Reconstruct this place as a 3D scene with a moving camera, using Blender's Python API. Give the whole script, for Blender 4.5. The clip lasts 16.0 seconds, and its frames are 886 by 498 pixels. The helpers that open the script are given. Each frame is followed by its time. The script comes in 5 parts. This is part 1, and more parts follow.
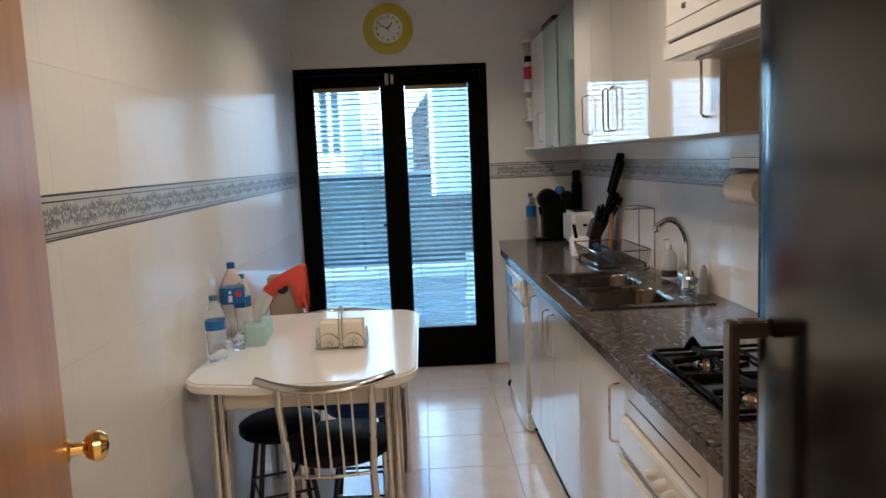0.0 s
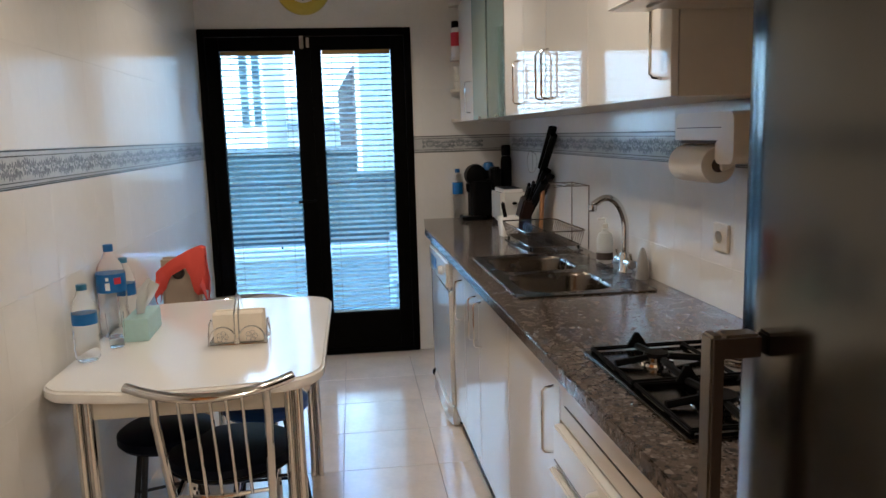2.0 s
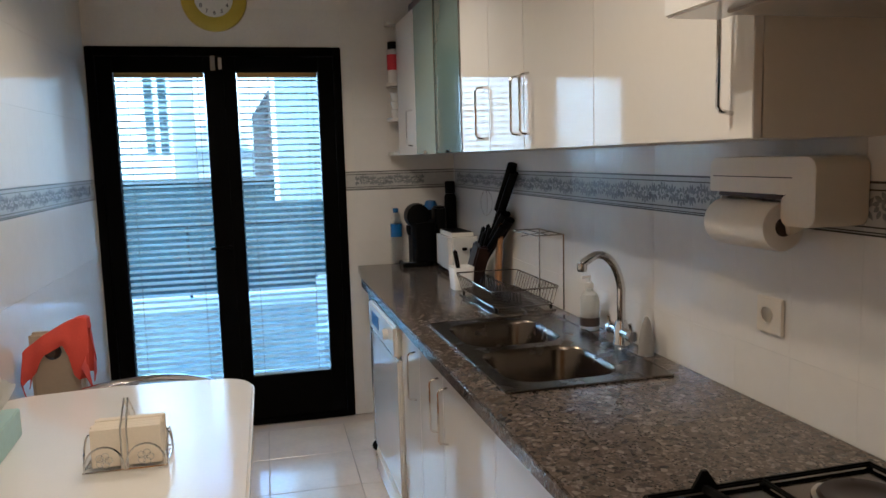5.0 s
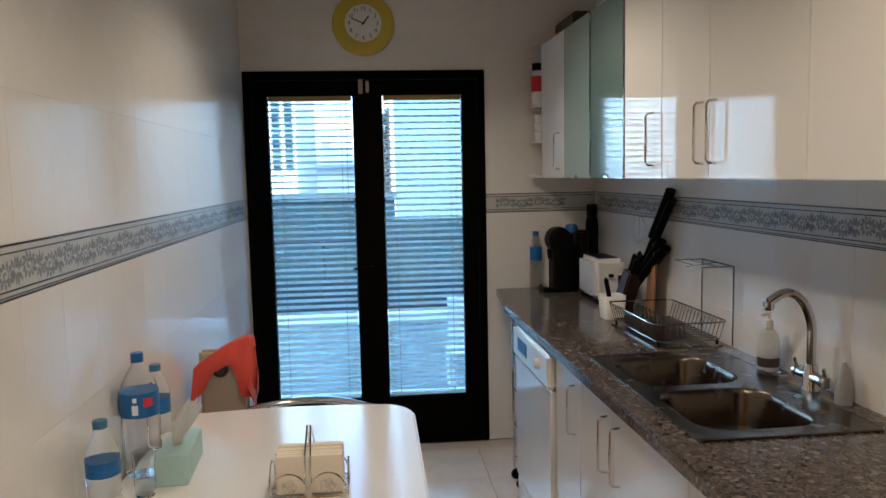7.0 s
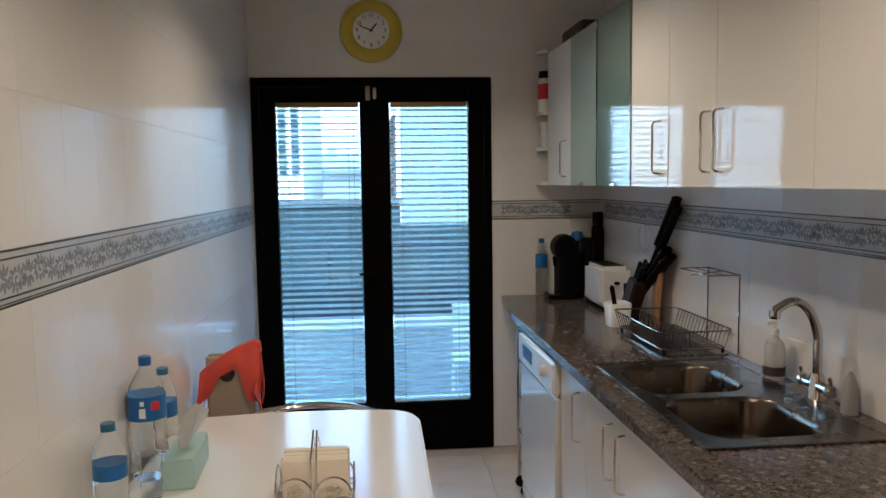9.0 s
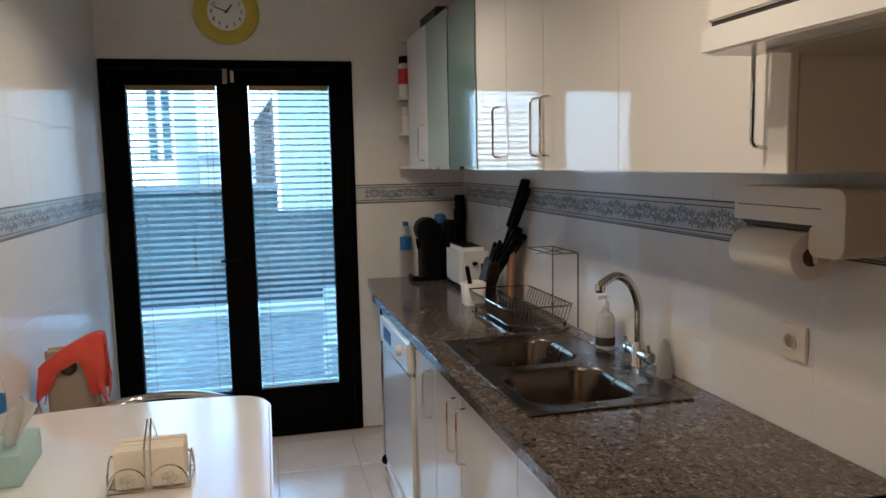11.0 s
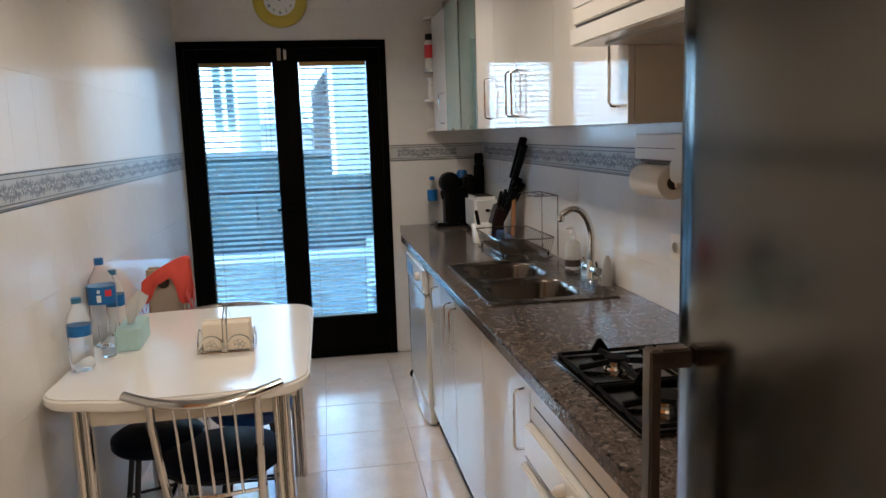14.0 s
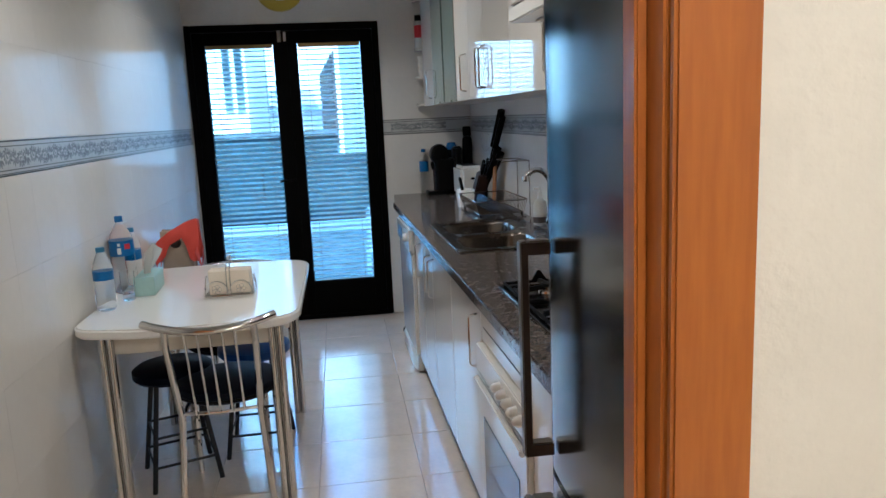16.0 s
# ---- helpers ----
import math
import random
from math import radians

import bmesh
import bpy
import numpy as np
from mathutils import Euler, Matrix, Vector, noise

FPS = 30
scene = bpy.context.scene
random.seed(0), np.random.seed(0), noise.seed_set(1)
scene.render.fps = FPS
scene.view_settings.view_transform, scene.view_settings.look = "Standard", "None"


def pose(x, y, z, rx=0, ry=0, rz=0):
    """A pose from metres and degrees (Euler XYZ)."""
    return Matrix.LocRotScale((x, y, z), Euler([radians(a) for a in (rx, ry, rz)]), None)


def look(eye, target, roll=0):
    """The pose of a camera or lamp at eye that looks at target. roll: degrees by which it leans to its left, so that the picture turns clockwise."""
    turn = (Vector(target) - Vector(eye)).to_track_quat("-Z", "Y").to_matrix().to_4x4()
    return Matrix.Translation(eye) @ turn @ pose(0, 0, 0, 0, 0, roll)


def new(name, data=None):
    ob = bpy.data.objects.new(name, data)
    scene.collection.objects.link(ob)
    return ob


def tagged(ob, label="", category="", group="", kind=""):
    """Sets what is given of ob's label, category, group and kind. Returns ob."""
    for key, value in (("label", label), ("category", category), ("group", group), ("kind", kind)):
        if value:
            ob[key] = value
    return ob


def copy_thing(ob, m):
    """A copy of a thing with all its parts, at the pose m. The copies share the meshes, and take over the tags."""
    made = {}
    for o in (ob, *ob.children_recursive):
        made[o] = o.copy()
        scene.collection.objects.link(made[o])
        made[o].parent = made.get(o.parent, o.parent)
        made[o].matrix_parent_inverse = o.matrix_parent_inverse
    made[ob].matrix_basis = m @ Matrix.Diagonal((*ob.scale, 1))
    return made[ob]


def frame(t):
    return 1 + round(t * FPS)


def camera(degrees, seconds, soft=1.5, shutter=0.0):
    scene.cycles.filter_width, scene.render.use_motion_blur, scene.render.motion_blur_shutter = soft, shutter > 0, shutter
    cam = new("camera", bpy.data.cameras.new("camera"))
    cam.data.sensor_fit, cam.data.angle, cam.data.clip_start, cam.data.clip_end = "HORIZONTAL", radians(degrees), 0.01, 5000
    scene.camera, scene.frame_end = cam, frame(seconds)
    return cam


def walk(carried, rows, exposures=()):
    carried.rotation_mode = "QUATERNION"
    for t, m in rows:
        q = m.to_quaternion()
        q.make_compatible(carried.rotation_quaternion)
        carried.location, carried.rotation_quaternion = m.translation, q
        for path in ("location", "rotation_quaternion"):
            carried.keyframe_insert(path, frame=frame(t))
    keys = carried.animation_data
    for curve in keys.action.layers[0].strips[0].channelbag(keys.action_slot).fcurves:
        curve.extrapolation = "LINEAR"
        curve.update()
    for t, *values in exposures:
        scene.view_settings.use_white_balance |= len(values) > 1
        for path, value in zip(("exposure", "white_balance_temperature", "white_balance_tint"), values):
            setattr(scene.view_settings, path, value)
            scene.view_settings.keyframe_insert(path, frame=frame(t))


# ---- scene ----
cam = camera(61.4, 16.0)
PATH = [
    (0, (0.52, 0.33, 1.488), (0.567, 2.315, 1.249), -2.4),
    (0.5, (0.618, 0.367, 1.482), (0.614, 2.344, 1.183), -3.2),
    (1, (0.614, 0.437, 1.476), (0.672, 2.409, 1.148), -2.7),
    (1.5, (0.616, 0.559, 1.455), (0.752, 2.528, 1.135), -2.3),
    (2, (0.588, 0.665, 1.456), (0.819, 2.628, 1.151), -1.6),
    (2.5, (0.58, 0.739, 1.494), (0.872, 2.694, 1.194), -1.8),
    (3, (0.592, 0.918, 1.473), (0.935, 2.87, 1.21), -1.7),
    (3.5, (0.578, 1.01, 1.494), (0.986, 2.951, 1.236), -1.7),
    (6, (0.483, 1.384, 1.532), (0.938, 3.318, 1.302), -1.6),
    (6.5, (0.409, 1.384, 1.564), (0.722, 3.347, 1.347), -1.5),
    (7, (0.356, 1.381, 1.56), (0.538, 3.363, 1.361), -1.2),
    (7.5, (0.34, 1.347, 1.56), (0.387, 3.337, 1.369), -1.0),
    (8, (0.333, 1.331, 1.556), (0.33, 3.323, 1.371), -0.8),
    (8.5, (0.335, 1.347, 1.556), (0.365, 3.339, 1.375), -0.8),
    (9, (0.349, 1.373, 1.56), (0.519, 3.357, 1.379), -0.8),
    (9.5, (0.392, 1.39, 1.563), (0.774, 3.344, 1.375), -0.4),
    (12, (0.503, 1.132, 1.551), (0.973, 3.06, 1.305), -0.9),
    (12.5, (0.501, 0.992, 1.542), (0.976, 2.917, 1.282), -0.5),
    (13, (0.477, 0.77, 1.544), (0.946, 2.692, 1.248), -0.4),
    (13.5, (0.507, 0.637, 1.52), (0.887, 2.578, 1.222), -1.1),
    (14, (0.56, 0.518, 1.523), (0.86, 2.471, 1.213), -1.8),
    (14.5, (0.568, 0.436, 1.489), (0.872, 2.39, 1.188), -1.5),
    (15, (0.594, 0.335, 1.475), (0.897, 2.288, 1.172), -1.5),
    (15.5, (0.623, 0.221, 1.468), (0.912, 2.173, 1.144), -2.0),
    (16, (0.656, 0.098, 1.461), (0.917, 2.049, 1.108), -2.6),
]
walk(cam, [(t, look(eye, target, roll)) for t, eye, target, roll in PATH], [(0, 3.76, 5450, 9), (3.5, 3.88, 5400, 8), (6, 3.66, 5560, 8), (9, 3.64, 5530, 8), (12.5, 3.78, 5620, 9), (14, 3.86, 5450, 9), (15.2, 3.82, 5000, 6), (16, 3.76, 4680, 4)])

# ---- light ----
world = bpy.data.worlds.new("world")
scene.world = world
world.use_nodes = True
wn, wl = world.node_tree.nodes, world.node_tree.links
sky = wn.new("ShaderNodeTexSky")
sky.sky_type, sky.sun_disc = "NISHITA", False
sky.sun_elevation, sky.sun_rotation = radians(55), radians(200)
wl.new(sky.outputs[0], wn["Background"].inputs[0])
wn["Background"].inputs[1].default_value = 0.15

sun = new("sun", bpy.data.lights.new("sun", "SUN"))
sun.data.energy, sun.data.angle, sun.data.color = 1.3, radians(0.5), (1.0, 0.95, 0.86)
sun.matrix_world = look((0, 0, 0), (math.sin(radians(20)) * math.cos(radians(55)), math.cos(radians(20)) * math.cos(radians(55)), -math.sin(radians(55))))

LAMP_WATTS, HALL_WATTS = 1.42, 4.0


def bulb_light(name, x, y, z, watts, colour, radius):
    ob = new(name, bpy.data.lights.new(name, "POINT"))
    ob.data.energy, ob.data.color, ob.data.shadow_soft_size = watts, colour, radius
    ob.location = (x, y, z)


WARM = (1.0, 0.77, 0.53)
LAMPS = ((0.43, 2.35), (0.65, 2.35), (0.43, 4.15), (0.65, 4.15))
for lamp_x, lamp_y in LAMPS:
    spot = new("kitchen_spot_light", bpy.data.lights.new("kitchen_spot_light", "SPOT"))
    spot.data.energy, spot.data.color, spot.data.shadow_soft_size = LAMP_WATTS, WARM, 0.035
    spot.data.spot_size, spot.data.spot_blend = radians(156), 0.6
    spot.location = (lamp_x, lamp_y, 2.42)
bulb_light("hall_bulb_light", 1.0, -0.7, 2.35, HALL_WATTS, WARM, 0.06)


# ---- materials ----
def material(name, colour, rough=0.5, metal=0.0, vary=0.06, scale=6.0, grain=60.0, bump=0.0, coat=0.0, rvary=0.08, piece=0.0, stretch=(1, 1, 1), transmission=0.0, ior=1.45, spec=0.5):
    m = bpy.data.materials.new(name)
    m.use_nodes = True
    n, l = m.node_tree.nodes, m.node_tree.links
    b = n["Principled BSDF"]
    b.inputs["Metallic"].default_value = metal
    b.inputs["Coat Weight"].default_value = coat
    b.inputs["Coat Roughness"].default_value = 0.06
    b.inputs["Transmission Weight"].default_value = transmission
    b.inputs["IOR"].default_value = ior
    b.inputs["Specular IOR Level"].default_value = spec
    tc, mp = n.new("ShaderNodeTexCoord"), n.new("ShaderNodeMapping")
    mp.inputs["Scale"].default_value = stretch
    l.new(tc.outputs["Object"], mp.inputs[0])
    big, fine = n.new("ShaderNodeTexNoise"), n.new("ShaderNodeTexNoise")
    big.inputs["Scale"].default_value, big.inputs["Detail"].default_value = scale, 4
    fine.inputs["Scale"].default_value, fine.inputs["Detail"].default_value = grain, 3
    l.new(mp.outputs[0], big.inputs[0])
    l.new(mp.outputs[0], fine.inputs[0])
    mean = n.new("ShaderNodeMix")
    mean.inputs[0].default_value = 0.35
    l.new(big.outputs["Fac"], mean.inputs[2])
    l.new(fine.outputs["Fac"], mean.inputs[3])
    ramp = n.new("ShaderNodeMapRange")
    ramp.inputs[1].default_value, ramp.inputs[2].default_value = 0.3, 0.7
    ramp.inputs[3].default_value, ramp.inputs[4].default_value = 1 - vary, 1 + vary
    l.new(mean.outputs[0], ramp.inputs[0])
    factor = ramp.outputs[0]
    if piece:
        info, pr, mul = n.new("ShaderNodeObjectInfo"), n.new("ShaderNodeMapRange"), n.new("ShaderNodeMath")
        pr.inputs[3].default_value, pr.inputs[4].default_value = 1 - piece, 1 + piece
        mul.operation = "MULTIPLY"
        l.new(info.outputs["Random"], pr.inputs[0])
        l.new(pr.outputs[0], mul.inputs[0])
        l.new(factor, mul.inputs[1])
        factor = mul.outputs[0]
    tint = n.new("ShaderNodeVectorMath")
    tint.operation = "SCALE"
    tint.inputs[0].default_value = colour
    l.new(factor, tint.inputs["Scale"])
    l.new(tint.outputs[0], b.inputs["Base Color"])
    rr = n.new("ShaderNodeMapRange")
    rr.inputs[1].default_value, rr.inputs[2].default_value = 0.3, 0.7
    rr.inputs[3].default_value, rr.inputs[4].default_value = rough * (1 - rvary), rough * (1 + rvary)
    l.new(big.outputs["Fac"], rr.inputs[0])
    l.new(rr.outputs[0], b.inputs["Roughness"])
    if bump:
        bp = n.new("ShaderNodeBump")
        bp.inputs["Strength"].default_value, bp.inputs["Distance"].default_value = 1.0, bump
        l.new(mean.outputs[0], bp.inputs["Height"])
        l.new(bp.outputs[0], b.inputs["Normal"])
    return m


def wood(name, light, dark, rough=0.35, along=2, coat=0.3):
    m = bpy.data.materials.new(name)
    m.use_nodes = True
    n, l = m.node_tree.nodes, m.node_tree.links
    b = n["Principled BSDF"]
    tc, mp = n.new("ShaderNodeTexCoord"), n.new("ShaderNodeMapping")
    sc = [1.0, 1.0, 1.0]
    sc[along] = 0.09
    mp.inputs["Scale"].default_value = sc
    l.new(tc.outputs["Object"], mp.inputs[0])
    a, f = n.new("ShaderNodeTexNoise"), n.new("ShaderNodeTexNoise")
    a.inputs["Scale"].default_value, a.inputs["Detail"].default_value, a.inputs["Distortion"].default_value = 9, 6, 1.2
    f.inputs["Scale"].default_value, f.inputs["Detail"].default_value = 130, 3
    l.new(mp.outputs[0], a.inputs[0])
    l.new(mp.outputs[0], f.inputs[0])
    mx = n.new("ShaderNodeMix")
    mx.inputs[0].default_value = 0.35
    l.new(a.outputs["Fac"], mx.inputs[2])
    l.new(f.outputs["Fac"], mx.inputs[3])
    cr = n.new("ShaderNodeValToRGB")
    cr.color_ramp.elements[0].position, cr.color_ramp.elements[0].color = 0.34, (*dark, 1)
    cr.color_ramp.elements[1].position, cr.color_ramp.elements[1].color = 0.62, (*light, 1)
    l.new(mx.outputs[0], cr.inputs[0])
    l.new(cr.outputs[0], b.inputs["Base Color"])
    b.inputs["Roughness"].default_value = rough
    b.inputs["Coat Weight"].default_value, b.inputs["Coat Roughness"].default_value = coat, 0.15
    bp = n.new("ShaderNodeBump")
    bp.inputs["Strength"].default_value, bp.inputs["Distance"].default_value = 0.5, 0.0006
    l.new(mx.outputs[0], bp.inputs["Height"])
    l.new(bp.outputs[0], b.inputs["Normal"])
    return m


def granite(name):
    m = bpy.data.materials.new(name)
    m.use_nodes = True
    n, l = m.node_tree.nodes, m.node_tree.links
    b = n["Principled BSDF"]
    tc = n.new("ShaderNodeTexCoord")
    v1, v2, nz = n.new("ShaderNodeTexVoronoi"), n.new("ShaderNodeTexVoronoi"), n.new("ShaderNodeTexNoise")
    v1.inputs["Scale"].default_value, v2.inputs["Scale"].default_value = 78, 200
    nz.inputs["Scale"].default_value, nz.inputs["Detail"].default_value = 26, 6
    for t in (v1, v2, nz):
        l.new(tc.outputs["Object"], t.inputs[0])
    r1, r2, r3 = (n.new("ShaderNodeValToRGB") for _ in range(3))
    r1.color_ramp.interpolation = "CONSTANT"
    e = r1.color_ramp.elements
    e[0].color, e[1].position, e[1].color = (0.020, 0.016, 0.014, 1), 0.16, (0.122, 0.096, 0.080, 1)
    for p, c in ((0.45, (0.100, 0.078, 0.065)), (0.72, (0.235, 0.197, 0.168)), (0.84, (0.062, 0.050, 0.043))):
        k = e.new(p)
        k.color = (*c, 1)
    sep = n.new("ShaderNodeSeparateColor")
    l.new(v1.outputs["Color"], sep.inputs[0])
    l.new(sep.outputs[0], r1.inputs[0])
    sep2 = n.new("ShaderNodeSeparateColor")
    l.new(v2.outputs["Color"], sep2.inputs[0])
    r2.color_ramp.interpolation = "CONSTANT"
    e = r2.color_ramp.elements
    e[0].color, e[1].position, e[1].color = (0.045, 0.037, 0.032, 1), 0.24, (0.122, 0.096, 0.080, 1)
    k = e.new(0.8)
    k.color = (0.20, 0.17, 0.146, 1)
    l.new(sep2.outputs[1], r2.inputs[0])
    mx = n.new("ShaderNodeMix")
    mx.data_type = "RGBA"
    r3.color_ramp.elements[0].position, r3.color_ramp.elements[1].position = 0.4, 0.6
    l.new(nz.outputs["Fac"], r3.inputs[0])
    l.new(r3.outputs[0], mx.inputs[0])
    l.new(r1.outputs[0], mx.inputs[6])
    l.new(r2.outputs[0], mx.inputs[7])
    l.new(mx.outputs[2], b.inputs["Base Color"])
    b.inputs["Roughness"].default_value = 0.14
    return m


def slat_material(name):
    m = bpy.data.materials.new(name)
    m.use_nodes = True
    n, l = m.node_tree.nodes, m.node_tree.links
    n.remove(n["Principled BSDF"])
    d, t, mx = n.new("ShaderNodeBsdfDiffuse"), n.new("ShaderNodeBsdfTranslucent"), n.new("ShaderNodeMixShader")
    nz, rp = n.new("ShaderNodeTexNoise"), n.new("ShaderNodeValToRGB")
    nz.inputs["Scale"].default_value = 8
    rp.color_ramp.elements[0].color, rp.color_ramp.elements[1].color = (0.74, 0.92, 0.97, 1), (0.80, 0.96, 1.0, 1)
    l.new(nz.outputs["Fac"], rp.inputs[0])
    for s in (d, t):
        l.new(rp.outputs[0], s.inputs["Color"])
    mx.inputs[0].default_value = 0.42
    l.new(d.outputs[0], mx.inputs[1])
    l.new(t.outputs[0], mx.inputs[2])
    l.new(mx.outputs[0], n["Material Output"].inputs[0])
    return m


TILE = material("glazed_wall_tile", (0.75, 0.725, 0.69), 0.13, vary=0.03, scale=3, grain=25, bump=0.0003, piece=0.008, rvary=0.25, spec=0.38)
TILE_JOINT = material("tile_joint", (0.74, 0.715, 0.68), 0.22, bump=0.001)
BORDER = material("border_tile_glaze", (0.52, 0.52, 0.515), 0.2, vary=0.08, scale=30, grain=90, bump=0.0006)
BORDER_LINE = material("border_line_glaze", (0.035, 0.035, 0.035), 0.3)
BORDER_MOTIF = material("border_motif_glaze", (0.25, 0.26, 0.275), 0.25, vary=0.25, scale=60)
PAINT = material("white_paint", (0.78, 0.75, 0.70), 0.7, vary=0.03, bump=0.0015, grain=120)
BROWN_BLOCK = material("dark_brown_stained_block", (0.022, 0.010, 0.008), 0.4, vary=0.3, scale=9, grain=90, stretch=(1, 1, 0.1))
HALL_PAINT = material("cream_textured_paint", (0.80, 0.765, 0.69), 0.75, vary=0.03, scale=9, grain=70, bump=0.006)
FLOOR_TILE = material("floor_tile_glaze", (0.87, 0.775, 0.67), 0.14, vary=0.09, scale=7, grain=40, bump=0.0006, piece=0.03, rvary=0.3, spec=0.85)
FLOOR_JOINT = material("floor_joint", (0.60, 0.52, 0.45), 0.6, bump=0.001)
GLOSS = material("gloss_cream_lacquer", (0.75, 0.72, 0.67), 0.05, vary=0.02, scale=2, spec=0.38, rvary=0.3)
CARCASS = material("cabinet_carcass", (0.72, 0.68, 0.61), 0.35, vary=0.03)
WHITE = material("white_enamel", (0.80, 0.79, 0.76), 0.08, vary=0.03)
PLASTIC = material("cream_plastic", (0.74, 0.68, 0.58), 0.35, vary=0.04)
DARK = material("black_plastic", (0.003, 0.003, 0.0033), 0.4, vary=0.2, spec=0.12)
IRON = material("black_cast_iron", (0.004, 0.004, 0.004), 0.6, vary=0.3, bump=0.001, spec=0.12)
PLINTH_SEAL = material("dark_plinth_seal", (0.045, 0.042, 0.04), 0.5)
STEEL = material("brushed_steel", (0.30, 0.285, 0.27), 0.24, 1.0, vary=0.08, scale=14, grain=240, stretch=(1, 0.06, 1), rvary=0.2)
SINK_STEEL = material("sink_steel", (0.135, 0.113, 0.093), 0.25, 1.0, vary=0.1, scale=14, grain=200, rvary=0.2)
HOB_STEEL = material("hob_steel", (0.21, 0.185, 0.165), 0.16, 1.0, vary=0.1, scale=14, grain=240, stretch=(1, 0.06, 1), rvary=0.3)
STEEL_DARK = material("dark_fridge_steel", (0.115, 0.110, 0.098), 0.15, 1.0, vary=0.05, scale=10, grain=220, stretch=(1, 1, 0.05), rvary=0.15)
HANDLE_STEEL = material("handle_steel", (0.40, 0.37, 0.34), 0.3, 1.0, vary=0.08)
FRIDGE_HANDLE = material("fridge_handle_steel", (0.25, 0.215, 0.18), 0.32, 1.0, vary=0.1, grain=200, stretch=(1, 1, 0.05))
HANDLE_SIDE = material("handle_brown_side", (0.045, 0.032, 0.026), 0.35, 0.4, vary=0.1)
CHROME = material("chrome", (0.66, 0.645, 0.62), 0.08, 1.0, vary=0.04)
RACK_WIRE = material("rack_wire", (0.30, 0.27, 0.25), 0.16, 1.0, vary=0.1)
BRASS = material("polished_brass", (0.85, 0.56, 0.20), 0.12, 1.0, vary=0.06)
BLACK_WOOD = material("black_stained_wood", (0.0016, 0.0014, 0.0013), 0.5, vary=0.3, scale=8, grain=90, bump=0.0006, stretch=(1, 1, 0.1), spec=0.05)
DOOR_WOOD = wood("orange_door_veneer", (0.52, 0.205, 0.022), (0.39, 0.138, 0.013))
TRIM_WOOD = wood("orange_trim_wood", (0.46, 0.15, 0.012), (0.34, 0.097, 0.007))
BOARD_WOOD = wood("board_wood", (0.46, 0.24, 0.11), (0.33, 0.155, 0.065), 0.5, coat=0.0)
GLASS = material("window_glass", (0.66, 0.91, 1.0), 0.0, transmission=1.0, vary=0.0, ior=1.45, rvary=0)
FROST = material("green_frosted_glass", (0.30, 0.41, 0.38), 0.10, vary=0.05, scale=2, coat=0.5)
# darker green, for the first glass door of the pair
FROST_DARKER = material("green_glass_inner", (0.16, 0.24, 0.225), 0.10, vary=0.06, scale=2, coat=0.6)
GREY_PLASTIC = material("grey_translucent_plastic", (0.34, 0.33, 0.32), 0.4, vary=0.05)
PET = material("clear_bottle_plastic", (0.97, 0.99, 1.0), 0.03, transmission=1.0, vary=0.0, ior=1.06, rvary=0)
BLUE_CAP = material("blue_cap_plastic", (0.014, 0.11, 0.33), 0.35)
PALE_CAP = material("pale_blue_cap", (0.05, 0.20, 0.36), 0.3, transmission=0.3)
BLUE_LABEL = material("blue_label_film", (0.015, 0.13, 0.38), 0.3, vary=0.15, scale=25)
RED_PRINT = material("red_print", (0.62, 0.03, 0.05), 0.4)
WHITE_PRINT = material("white_print", (0.8, 0.82, 0.84), 0.4)
PARAPET = material("stained_parapet_render", (0.32, 0.37, 0.37), 0.9, vary=0.2, scale=3, bump=0.004)
SEMI = material("translucent_plastic", (0.8, 0.82, 0.82), 0.3, transmission=0.6, vary=0.02, ior=1.1)
TEAL = material("teal_carton", (0.44, 0.63, 0.61), 0.5, vary=0.08)
PAPER = material("white_paper", (0.82, 0.80, 0.76), 0.85, vary=0.03, bump=0.001)
NAPKIN = material("kraft_napkin", (0.82, 0.74, 0.62), 0.9, vary=0.06, bump=0.001, grain=160)
RED_CLOTH = material("red_cloth", (0.62, 0.075, 0.05), 0.85, vary=0.1, bump=0.002, grain=200)
BEIGE = material("beige_painted_metal", (0.42, 0.34, 0.26), 0.45, vary=0.06)
NAVY = material("navy_vinyl", (0.008, 0.055, 0.23), 0.33, vary=0.2, scale=12, bump=0.001)
BLACK_VINYL = material("black_vinyl", (0.003, 0.0045, 0.011), 0.42, vary=0.2, scale=12, bump=0.001, spec=0.1)
TABLE_TOP = material("white_laminate", (0.86, 0.84, 0.80), 0.14, vary=0.025, scale=3, grain=120, bump=0.0003)
TABLE_WHITE = material("cream_table_frame", (0.70, 0.65, 0.56), 0.35, vary=0.04)
YELLOW = material("yellow_plastic", (0.55, 0.43, 0.055), 0.3, vary=0.05)
CLOCK_FACE = material("clock_dial", (0.80, 0.78, 0.72), 0.4)
GRANITE = granite("brown_granite")
SLAT = slat_material("white_blind_slat")
GOLD_RAIL = material("bronze_headrail", (0.26, 0.17, 0.06), 0.35, 0.7)
HOT_PLATE = material("hot_plate_iron", (0.022, 0.012, 0.010), 0.28, 0.25, vary=0.2)
TERRACE = material("terrace_tile", (0.78, 0.77, 0.74), 0.6, vary=0.12, bump=0.002)
RENDER_WHITE = material("white_render", (0.80, 0.80, 0.79), 0.9, vary=0.05, scale=1.5, bump=0.004)
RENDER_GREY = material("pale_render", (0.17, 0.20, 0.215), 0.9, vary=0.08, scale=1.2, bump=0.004)
